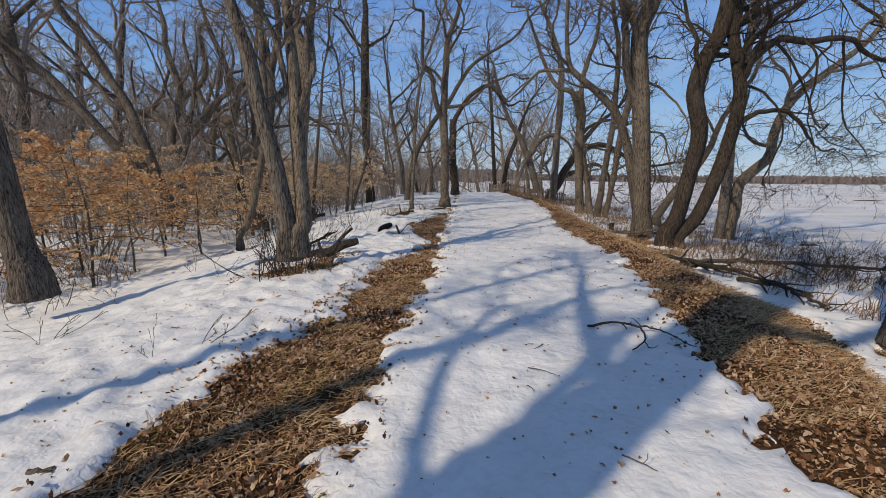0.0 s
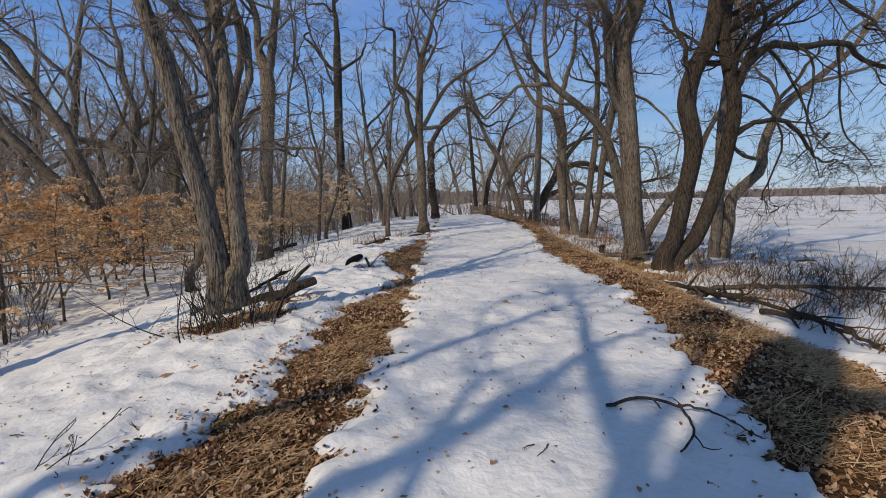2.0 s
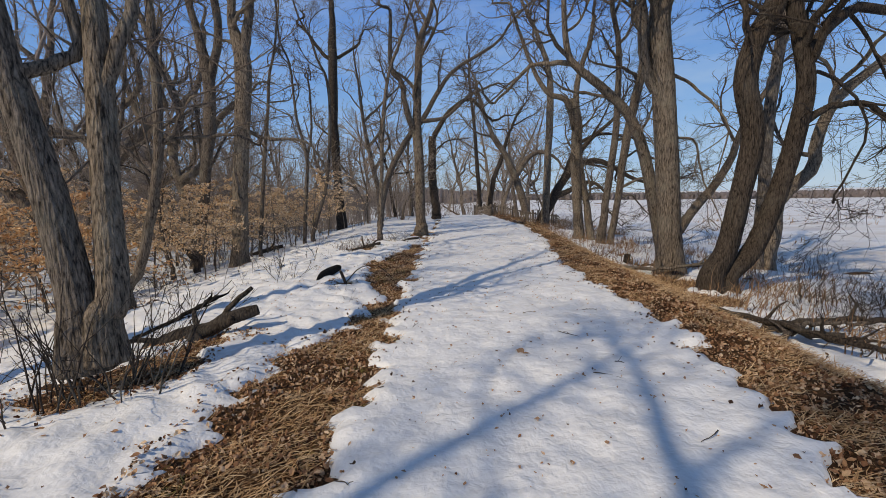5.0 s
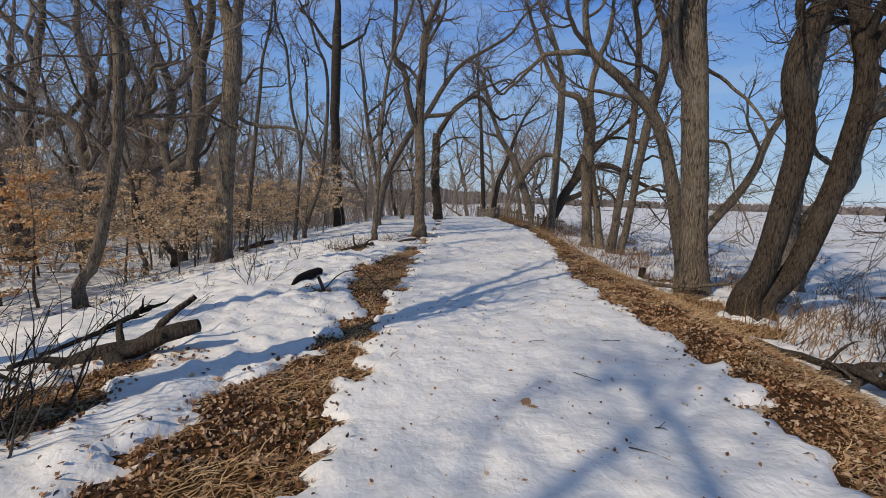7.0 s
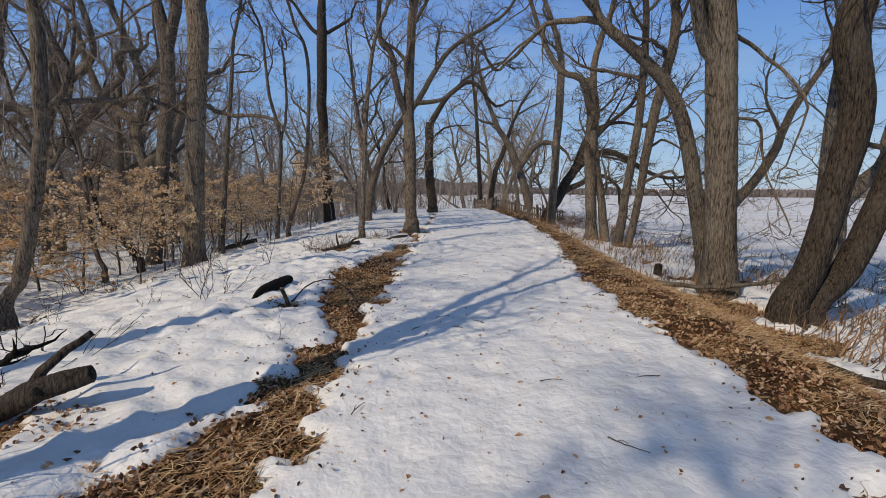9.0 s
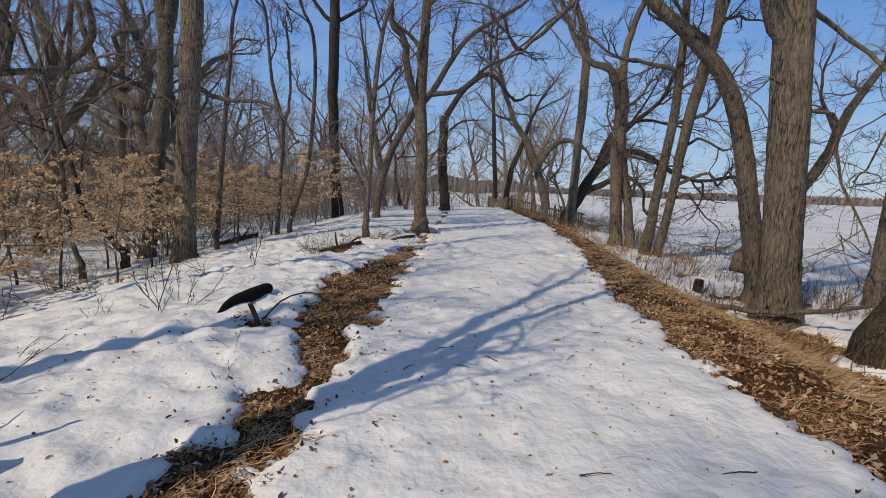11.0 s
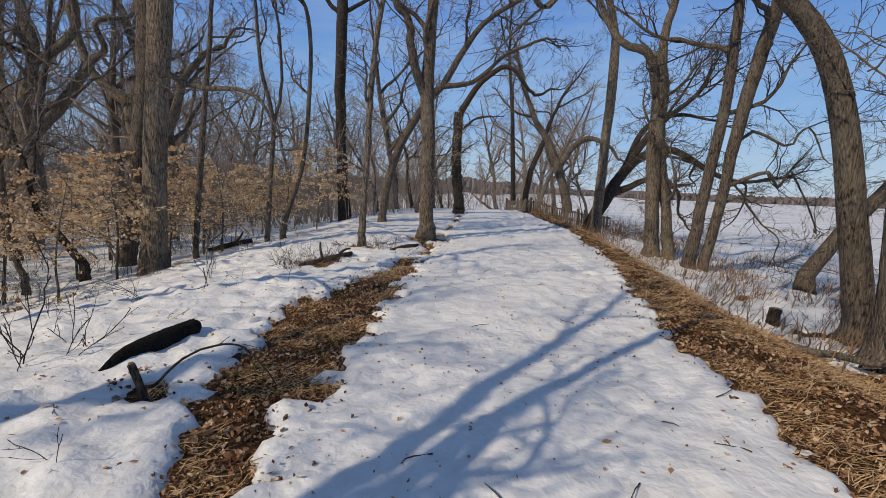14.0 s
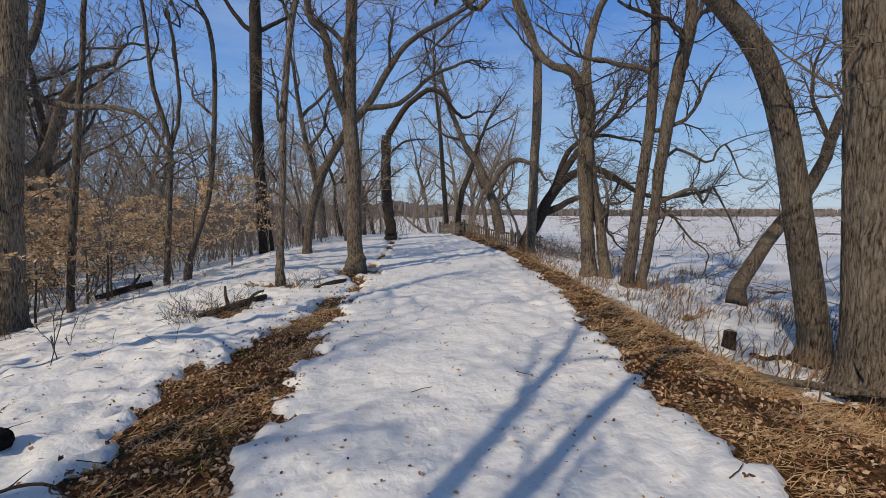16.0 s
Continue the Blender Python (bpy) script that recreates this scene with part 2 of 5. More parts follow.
class Soup:
    """Collects tubes and leaves into one mesh."""

    def __init__(self):
        self.v, self.q, self.n = [], [], 0

    def take(self, v, q):
        self.v.append(v), self.q.append(np.asarray(q) + self.n)
        self.n += len(v)

    def tube(self, pts, rad, sides, ridge=0.0, rng=None, cap=True):
        pts, rad = np.asarray(pts, float), np.asarray(rad, float)
        tan = np.gradient(pts, axis=0)
        tan /= np.linalg.norm(tan, axis=1)[:, None] + 1e-9
        ref = np.eye(3)[np.argmin(np.abs(tan.mean(0)))]
        u = np.cross(tan, ref)
        u /= np.linalg.norm(u, axis=1)[:, None] + 1e-9
        w = np.cross(tan, u)
        a = np.linspace(0, 2 * math.pi, sides, endpoint=False)
        r = np.repeat(rad[:, None], sides, 1)
        if ridge:
            ph = rng.uniform(0, 6.28, 5)
            s = np.arange(len(pts))[:, None] / max(1, len(pts) - 1) * 9
            lobes = 0.5 * np.sin(2 * a + ph[0] + 0.3 * s) + 0.4 * np.sin(3 * a + ph[1] - 0.4 * s)
            folds = np.abs(np.sin(9 * a + ph[2] + 1.1 * np.sin(s * 1.7 + ph[3]))) + 0.8 * np.abs(np.sin(14 * a + ph[4] + 0.9 * np.sin(s * 2.9)))
            r = r * (1 + ridge * (lobes + 0.55 * folds - 0.4 + rng.normal(0, 0.12, r.shape)))
        ring = pts[:, None] + r[..., None] * (np.cos(a)[None, :, None] * u[:, None] + np.sin(a)[None, :, None] * w[:, None])
        n = len(pts)
        i = np.arange(n - 1)[:, None] * sides
        j = np.arange(sides)[None]
        k = (j + 1) % sides
        q = np.stack((i + j, i + k, i + sides + k, i + sides + j), -1).reshape(-1, 4)
        v = ring.reshape(-1, 3)
        if cap:
            v = np.vstack((v, pts[:1], pts[-1:]))
            j = np.arange(sides)
            k = (j + 1) % sides
            end = (n - 1) * sides
            q = np.vstack((q, np.stack((k, j, j * 0 + n * sides, j * 0 + n * sides), -1), np.stack((end + j, end + k, j * 0 + n * sides + 1, j * 0 + n * sides + 1), -1)))
        self.take(v, q)

    def mesh(self, name, material, smooth=True):
        return mesh_of(name, np.vstack(self.v), np.vstack(self.q), material, smooth)


def smooth_line(points, n):
    """Catmull-Rom through points of any width, at n even steps."""
    p = np.asarray(points, float)
    if len(p) == 2:
        return p[0] + np.linspace(0, 1, n)[:, None] * (p[1] - p[0])
    p = np.vstack((2 * p[0] - p[1], p, 2 * p[-1] - p[-2]))
    t = np.linspace(0, len(p) - 3 - 1e-6, n)
    i = t.astype(int)
    f = (t - i)[:, None]
    a, b, c, d = p[i], p[i + 1], p[i + 2], p[i + 3]
    return 0.5 * (2 * b + (c - a) * f + (2 * a - 5 * b + 4 * c - d) * f**2 + (3 * b - a - 3 * c + d) * f**3)


def wander(rng, start, way, length, steps, wig, lift):
    """A crooked line from start: each step turns by chance and is drawn upwards by lift."""
    pts, d = [np.asarray(start, float)], np.asarray(way, float)
    for _ in range(steps):
        d = d + rng.normal(0, wig, 3) + (0, 0, lift)
        d = d / np.linalg.norm(d)
        pts.append(pts[-1] + d * length / steps)
    return np.array(pts)


def grow(rng, starts, ways, lengths, steps, wig, lift):
    """Many crooked lines at once: an array of lines, points and x, y, z."""
    p, d = np.array(starts), np.array(ways)
    out = [p]
    for _ in range(steps):
        d = d + rng.normal(0, wig, d.shape) + (0, 0, lift)
        d = d / (np.linalg.norm(d, axis=1)[:, None] + 1e-9)
        p = p + d * (lengths / steps)[:, None]
        out.append(p)
    return np.stack(out, 1)


def sprout(rng, lines, rads, per, first, spread):
    """Where side branches leave many lines: their starts, ways, radii and fractions of the way."""
    n, m = lines.shape[:2]
    who = np.repeat(np.arange(n), per)
    at = np.clip(first + (1 - first) * (np.tile(np.arange(per), n) + rng.uniform(0, 1, n * per)) / per, 0, 0.995)
    i = at * (m - 1)
    a = np.minimum(i.astype(int), m - 2)
    f = (i - a)[:, None]
    lo, hi = lines[who, a], lines[who, a + 1]
    t = (hi - lo) / (np.linalg.norm(hi - lo, axis=1)[:, None] + 1e-9)
    side = np.cross(t, rng.normal(0, 1, t.shape))
    side /= np.linalg.norm(side, axis=1)[:, None] + 1e-9
    ang = rng.uniform(spread[0], spread[1], n * per)[:, None]
    r = rads[who, a] + f[:, 0] * (rads[who, a + 1] - rads[who, a])
    return lo + f * (hi - lo), t * np.cos(ang) + side * np.sin(ang), r, at, who


def tubes(soup, lines, rads, sides):
    """All the lines as tapered tubes, with no caps."""
    n, m = lines.shape[:2]
    tan = np.gradient(lines, axis=1)
    tan /= np.linalg.norm(tan, axis=2)[..., None] + 1e-9
    ref = np.eye(3)[np.argmin(np.abs(tan.mean(1)), axis=1)]
    u = np.cross(tan, ref[:, None])
    u /= np.linalg.norm(u, axis=2)[..., None] + 1e-9
    w = np.cross(tan, u)
    a = np.linspace(0, 2 * math.pi, sides, endpoint=False)
    ring = lines[:, :, None] + rads[:, :, None, None] * (np.cos(a)[:, None] * u[:, :, None] + np.sin(a)[:, None] * w[:, :, None])
    i = (np.arange(n)[:, None, None] * m + np.arange(m - 1)[None, :, None]) * sides
    j = np.arange(sides)
    k = (j + 1) % sides
    q = np.stack((i + j, i + k, i + sides + k, i + sides + j), -1).reshape(-1, 4)
    soup.take(ring.reshape(-1, 3), q)


def spikes(soup, starts, ends, r):
    """Straight thin twigs that run to a point."""
    n = len(starts)
    t = ends - starts
    u = np.cross(t, np.where(np.abs(t[:, 2:]) > np.abs(t[:, :1]), (1.0, 0.0, 0.0), (0.0, 0.0, 1.0)))
    u /= np.linalg.norm(u, axis=1)[:, None] + 1e-9
    w = np.cross(t, u)
    w /= np.linalg.norm(w, axis=1)[:, None] + 1e-9
    a = np.array([0, 2.094, 4.189])
    base = starts[:, None] + r[:, None, None] * (np.cos(a)[None, :, None] * u[:, None] + np.sin(a)[None, :, None] * w[:, None])
    v = np.concatenate((base, ends[:, None]), 1).reshape(-1, 3)
    k = np.arange(n)[:, None] * 4
    soup.take(v, np.stack([k + (0, 1, 3, 3), k + (1, 2, 3, 3), k + (2, 0, 3, 3)], 1).reshape(-1, 4))


def taper(r, steps, tip):
    return r[:, None] * np.linspace(1, 0.25, steps + 1)[None] + np.linspace(0, tip, steps + 1)[None]


def boughs(rng, ob, mat, crown, pts, rad, count, first, length, per=(6, 6, 5), wig=0.27, lift=0.04, own=True, cheap=False):
    """Limbs along one line, each a part (or all in the crown), with branches and twigs, which go into the crown."""
    p, d, r, at, _ = sprout(rng, pts[None], rad[None], count, first, (0.45, 1.1))
    ll = length * rng.uniform(0.6, 1.25, len(p)) * (1.2 - 0.55 * at)
    r = np.minimum(r * rng.uniform(0.45, 0.7, len(p)), 0.021 * ll + 0.014)
    steps = 6 if cheap else 10
    lines = grow(rng, p, d, ll, steps, wig * 0.85, lift)
    rads = taper(r, steps, 0.004)
    for line, rr in zip(lines, rads):
        limb = Soup() if own else crown
        tubes(limb, line[None], rr[None], 5 if cheap else 7)
        if own:
            part("limb", limb.mesh("limb", mat), ob)
    finer(rng, crown, lines, rads, ll, per, wig, lift, (4, 2, 1) if cheap else (6, 3, 1), 0.0065 if cheap else 0.0036)


def finer(rng, crown, lines, rads, ll, per, wig=0.27, lift=0.04, segments=(6, 3, 1), least=0.0036):
    """Branches, side branches and twigs on lines of those lengths."""
    for level, (n, steps, sides, share, thick) in enumerate(zip(per, segments, (4, 3, 3), (0.55, 0.5, 0.5), (0.024, 0.013, 0.0075))):
        p, d, r, at, who = sprout(rng, lines, rads, n, 0.15, (0.45, 1.1))
        ll = ll[who] * share * rng.uniform(0.5, 1.3, len(p)) * (1.15 - 0.5 * at)
        r = np.minimum(r * 0.65, thick)
        lines = grow(rng, p, d, ll, steps, wig, lift)
        rads = np.maximum(taper(r, steps, 0.0), least)
        if steps == 1:
            spikes(crown, lines[:, 0], lines[:, 1], rads[:, 0])
        else:
            tubes(crown, lines, rads, sides)


# ---- the lie of the land ----
LEFT_EDGE = ((-30, 2.2, 4.3, 6.7, 9, 12, 14, 18, 22, 33, 45, 80), (-0.8, -0.6, -0.4, -0.12, -0.05, 0.12, 0.12, 0.4, 0.55, 1.05, 1.2, 0.0))
STRIP_EDGE = ((-30, 2.0, 3.2, 4.5, 6, 7.2, 8.0, 8.8, 9.5, 10.1, 11, 12.6, 14, 15.5, 16.8, 20, 24, 80), (-1.9, -1.73, -1.65, -1.15, -1.1, -0.95, -0.5, -0.55, -0.22, -0.5, -0.74, -0.98, -0.62, -0.2, 0.1, 0.3, 0.7, 2.0))
RIGHT_EDGE = ((-30, 2.2, 3.4, 5.1, 6.1, 7.6, 10, 12, 14, 17, 23, 33, 45, 80), (1.6, 1.9, 2.13, 2.55, 2.8, 3.1, 3.1, 3.15, 3.5, 4.1, 4.7, 4.5, 4.6, 4.0))
BANK_EDGE = ((-30, 3.4, 4.8, 7, 9, 11, 13, 17, 23, 33, 45, 80), (3.2, 3.7, 4.4, 4.4, 4.6, 5.0, 5.0, 5.2, 5.8, 6.0, 5.6, 5.0))


def soft(a, b, x):
    t = np.clip((x - a) / (b - a), 0, 1)
    return t * t * (3 - 2 * t)


def waves(x, y, size, seed, octaves=3):
    """Cheap smooth noise, about -1 to 1, out of turned sine waves."""
    rng = np.random.default_rng(seed)
    total, amp, norm = 0.0, 1.0, 0.0
    for o in range(octaves):
        for _ in range(4):
            a, ph = rng.uniform(0, 6.283, 2)
            k = 6.283 / size * rng.uniform(0.7, 1.4) * 2**o
            total = total + amp * np.sin(k * (x * math.cos(a) + y * math.sin(a)) + ph + 0.9 * np.sin(k * 0.6 * (y * math.cos(a) - x * math.sin(a)) + ph * 2))
        norm += amp * 4
        amp *= 0.55
    return total / norm * 2.0


def ground_z(x, y):
    x, y = np.asarray(x, float), np.asarray(y, float)
    re, be = np.interp(y, *RIGHT_EDGE), np.interp(y, *BANK_EDGE)
    left = -1.1 * soft(-1.6, -9.0, x) - 0.5 * soft(-9, -50, x)
    u = (x - re) / (be - re)
    bank = 0.07 * np.exp(-((u - 0.35) / 0.3) ** 2) - 0.33 * soft(0.35, 1.15, u)
    field = -0.25 * soft(0, 3.5, x - be) - 0.45 * soft(2.5, 7.0, x - be) - 0.9 * soft(5, 190, x - be)
    crest = -1.4 * soft(31, 60, y) - 0.012 * np.clip(y - 60, 0, 150) * 0.3
    z = left + bank + field + crest
    rough = soft(1.0, 3.0, np.abs(x - 1.3)) * 0.6 + 0.4
    return z + 0.028 * waves(x, y, 0.5, 7, 2) * soft(1.3, 2.2, np.abs(x - 1.35)) * soft(9.0, 6.5, np.abs(x - 1.35)) + rough * (0.035 * waves(x, y, 3.1, 5) + 0.05 * waves(x, y, 9, 6) * soft(2.5, 6, np.abs(x - 1.3)))


WELLS = ((-2.4, 6.75, 0.62), (-2.0, 7.62, 0.3), (-5.3, 16.8, 0.35), (0.1, 19.45, 0.55), (-1.06, 10.55, 0.09), (5.1, 11.6, 0.7), (5.0, 10.0, 0.5), (-5.3, 11.4, 0.25), (-1.25, 17.7, 0.4), (-1.5, 15.7, 0.45), (8.6, 17.6, 0.4))


def bare(x, y):
    """How far inside bare ground a place is, in metres; under 0 it lies under snow."""
    le, se = np.interp(y, *LEFT_EDGE), np.interp(y, *STRIP_EDGE)
    re, be = np.interp(y, *RIGHT_EDGE), np.interp(y, *BANK_EDGE)
    d = np.maximum(np.minimum(x - se, le - x), np.minimum(x - re, be - x))
    for wx, wy, r in WELLS:
        d = np.maximum(d, r - np.hypot(x - wx, (y - wy) * 1.1))
    d = d + (0.13 + 0.12 * soft(7.5, 10, y) * (x < 2)) * waves(x, y, 0.9, 11) + 0.085 * waves(x, y, 0.24, 12)
    woods = 0.75 * waves(x, y, 2.2, 13) - 1.2 + 0.2 * soft(-7, -14, x)
    edge = 0.8 * waves(x, y, 1.6, 14) - 0.75
    d = np.where(x < -5.5, np.maximum(d, woods), d)
    return np.where(x > be + 0.3, np.maximum(d, edge), d)


def snow_z(x, y):
    lumps = 0.014 * waves(x, y, 0.55, 21) + 0.014 * waves(x, y, 0.25, 22, 2) + 0.016 * waves(x, y, 1.9, 23)
    return ground_z(x, y) + np.clip(-bare(x, y) * 0.7, -0.09, 0.065) + lumps


def top_z(x, y):
    return max(float(ground_z(x, y)), float(snow_z(x, y)))


def far_axis(lo, hi, inner, step, limit):
    """Even steps inside, growing steps out to the limit on both sides."""
    mid = np.arange(lo, hi, step)
    grow_out, s = [], step
    p = hi
    while p < limit:
        grow_out.append(p)
        s *= inner
        p += s
    back, s = [], step
    p = lo - step
    while p > -limit:
        back.append(p)
        s *= inner
        p -= s
    return np.array([-limit] + back[::-1] + list(mid) + grow_out + [limit])


def sheet(name, height, material, keep=None):
    xs, ys = far_axis(-3.6, 6.4, 1.09, 0.065, 1500.0), far_axis(1.2, 17.5, 1.07, 0.065, 1500.0)
    gx, gy = np.meshgrid(xs, ys)
    z = height(gx, gy)
    v = np.stack((gx, gy, z), -1).reshape(-1, 3)
    w = len(xs)
    i = np.arange(len(ys) - 1)[:, None] * w + np.arange(w - 1)[None]
    q = np.stack((i, i + 1, i + w + 1, i + w), -1).reshape(-1, 4)
    if keep is not None:
        q = q[keep(gx, gy).ravel()[q].any(1)]
    return tagged(new(name, mesh_of(name, v, q, material)), kind="structure")


tagged(sheet("ground", ground_z, LITTER, lambda x, y: snow_z(x, y) < ground_z(x, y) + 0.06), "brown soil under matted dead leaves and grass", "ground")
tagged(sheet("snow", snow_z, SNOW, lambda x, y: snow_z(x, y) > ground_z(x, y) - 0.02), "thin melting snow over the trail and field", "snow")


# ---- trees ----
def tree(label, y, stems, limbs=(), seed=1, mat=BARK_GREY, twig=TWIG, fine=False, crown=7, first=0.45, reach=3.0, top=5.0, per=(6, 7, 7), group="bare trees beside the trail", broken=(), sprigs=9):
    """A leafless tree. stems and limbs: lines of (x, z, radius) in the plane y, or of (x, y, z, radius), each grown on by top metres."""
    rng = np.random.default_rng(seed)
    base = stems[0][0]
    y0 = y
    foot = Vector((base[0], y0, float(ground_z(base[0], y0)) - 0.08))
    ob = tagged(new("tree", None), label, "tree", group)
    ob.location = foot
    twigs = Soup()

    def place(line, is_stem):
        p = [(q[0] - foot.x, (q[1] - foot.y) if len(q) == 4 else 0.0, q[-2] - foot.z, q[-1]) for q in line]
        if is_stem:
            r0 = p[0][3]
            p = [(p[0][0], p[0][1], p[0][2] - 0.02, r0 * 1.28), (p[0][0], p[0][1], p[0][2] + 0.33, r0)] + p[1:]
        return np.array(p)

    for s, line in enumerate(stems):
        p = place(line, True)
        n_given = len(p)
        if s not in broken:
            d = p[-1, :3] - p[-2, :3]
            d = d / np.linalg.norm(d) + (0, 0, 0.35)
            more = wander(rng, p[-1, :3], d / np.linalg.norm(d), top, 6, 0.16, 0.08)[1:]
            p = np.vstack((p, np.column_stack((more, np.linspace(p[-1, 3] * 0.9, 0.015, 6)))))
        p[:, 3] *= 0.8 if fine else 0.85
        n = 170 if fine else 40
        p = smooth_line(p, n)
        p[:, :3] += rng.normal(0, 0.02 if not fine else 0.0, (n, 3)) * np.clip(p[:, 3:4] * 4, 0, 1)
        trunk = Soup()
        trunk.tube(p[:, :3], np.maximum(p[:, 3], 0.008), 56 if fine else 14, 0.12 if fine else 0.09, rng)
        part("trunk", trunk.mesh("trunk", mat), ob)
        boughs(rng, ob, mat, twigs, p[:, :3], p[:, 3], crown, first, reach, per)
        if sprigs:
            boughs(rng, ob, twig, twigs, p[:, :3], p[:, 3] * 0.12, sprigs, 0.2, 1.4, (5, 4, 3), 0.3, -0.02, own=False)
    for line in limbs:
        p = place(line, False)
        d = p[-1, :3] - p[-2, :3]
        more = wander(rng, p[-1, :3], d / np.linalg.norm(d), min(2.5, 30 * p[-1, 3]), 5, 0.2, 0.03)[1:]
        p = np.vstack((p, np.column_stack((more, np.linspace(p[-1, 3] * 0.85, 0.006, 5)))))
        p[1:-1, :3] += rng.normal(0, 0.1, (len(p) - 2, 3)) * (1, 2.5, 1)
        p = smooth_line(p, 34)
        p[2:, :3] += rng.normal(0, 0.012, (32, 3))
        limb = Soup()
        limb.tube(p[:, :3], p[:, 3], 9, 0.06, rng)
        part("limb", limb.mesh("limb", mat), ob)
        finer(rng, twigs, p[None, :, :3], p[None, :, 3], np.array([reach * 1.1]), (8, 7, 7))
    tagged(part("crown", twigs.mesh("crown", twig), ob), kind="stuff")
    return ob


# the bank on the field side
tree("stout straight grey-brown furrowed trunk on the bank", 12.4, [[(5.64, -0.33, 0.325), (5.60, 0.57, 0.272), (5.48, 2.08, 0.265), (5.34, 3.61, 0.258), (5.20, 5.07, 0.245)]], [[(5.5, 3.9, 0.035), (6.0, 3.8, 0.03), (6.4, 3.0, 0.02), (6.55, 1.9, 0.012)], [(5.3, 3.4, 0.12), (5.0, 4.1, 0.1), (4.6, 5.0, 0.09)], [(5.45, 2.6, 0.03), (5.9, 2.55, 0.025), (6.2, 1.8, 0.018), (6.3, 0.9, 0.01)]], 3, BARK_TAN, fine=True, first=0.4, crown=11)
tree("curved grey-brown stem bending out over the trail", 13.3, [[(5.93, -0.28, 0.19), (5.68, 1.19, 0.17), (5.40, 2.36, 0.155), (5.04, 3.20, 0.142), (4.45, 3.80, 0.125), (3.84, 4.28, 0.108), (3.60, 4.61, 0.092), (3.50, 5.40, 0.07)]], [[(3.72, 4.38, 0.062), (3.15, 4.48, 0.053), (2.70, 4.33, 0.041), (1.92, 3.85, 0.026)]], 33, BARK_TAN, fine=True, first=0.45, crown=11)
tree("twin-stemmed dark furrowed tree leaning over the bank", 10.75, [[(5.50, -0.36, 0.27), (5.73, 0.44, 0.22), (5.92, 1.37, 0.205), (6.09, 2.42, 0.215), (5.90, 3.32, 0.215), (6.03, 4.0, 0.205), (6.32, 4.6, 0.19), (6.46, 5.4, 0.175)], [(5.80, -0.37, 0.215), (6.23, 0.45, 0.2), (6.62, 1.5, 0.195), (6.85, 2.45, 0.185), (6.96, 3.25, 0.175), (6.81, 4.0, 0.16), (6.65, 4.6, 0.155), (6.65, 5.3, 0.15)]],
     [[(6.88, 3.8, 0.095), (7.69, 4.54, 0.083), (8.37, 4.59, 0.072), (9.15, 4.46, 0.059), (10.05, 4.07, 0.047), (10.92, 3.67, 0.036)], [(6.97, 2.65, 0.074), (7.49, 2.93, 0.055), (8.17, 2.88, 0.046), (8.86, 2.3, 0.032)], [(7.17, 4.27, 0.04), (7.84, 4.46, 0.035), (8.6, 3.89, 0.026), (8.99, 2.65, 0.02)], [(6.79, 3.51, 0.035), (7.36, 3.31, 0.03), (7.84, 2.55, 0.02), (8.03, 1.4, 0.018)], [(6.6, 4.75, 0.08), (7.55, 5.42, 0.06), (8.79, 5.7, 0.045), (9.75, 5.03, 0.03)], [(8.22, 4.56, 0.03), (8.51, 3.89, 0.024), (8.6, 2.93, 0.018), (8.89, 1.88, 0.01)], [(9.18, 4.46, 0.03), (9.56, 3.7, 0.024), (9.65, 2.74, 0.018), (10.04, 1.98, 0.01)]], 4, BARK_DARK, TWIG_DARK, fine=True, first=0.36, crown=14)
tree("leaning grey tree low on the field edge", 14.7, [[(9.63, -0.75, 0.213), (9.74, 0.32, 0.202), (9.86, 1.25, 0.186), (10.66, 1.98, 0.172), (10.74, 2.79, 0.156), (11.16, 3.76, 0.139), (12.12, 4.62, 0.123), (13.2, 5.46, 0.090)], [(9.3, -0.75, 0.189), (9.37, 1.07, 0.172), (9.39, 3.42, 0.156), (9.63, 5.96, 0.139), (9.71, 6.78, 0.123)]], [], 5, BARK_TAN, first=0.3, crown=12)
tree("leaning tree with rough bark at the foot of the bank", 17.6, [[(8.58, -0.57, 0.186), (8.87, 0.25, 0.169), (9.36, 0.99, 0.160), (9.99, 1.73, 0.151), (10.47, 2.60, 0.133), (10.80, 3.57, 0.115), (11.40, 4.54, 0.098)]], [], 6, BARK_GREY, first=0.35, crown=8)
tree("tall tree with a snapped splintered top", 19.9, [[(6.17, -0.33, 0.243), (6.11, 1.06, 0.202), (6.01, 2.54, 0.229), (6.04, 3.98, 0.229), (5.83, 4.96, 0.162)], [(6.62, -0.46, 0.189), (6.45, 1.06, 0.149), (6.20, 2.39, 0.135), (6.1, 3.4, 0.094)]],
     [[(5.96, 3.83, 0.121), (5.42, 4.81, 0.108), (4.81, 5.49, 0.087), (4.15, 6.55, 0.068), (3.7, 7.6, 0.056)], [(6.11, 3.98, 0.135), (6.08, 5.39, 0.108), (6.28, 6.36, 0.094), (6.55, 7.19, 0.081)]], 7, BARK_TAN, broken=(0, 1), first=0.4, crown=6, reach=1.8, sprigs=12)
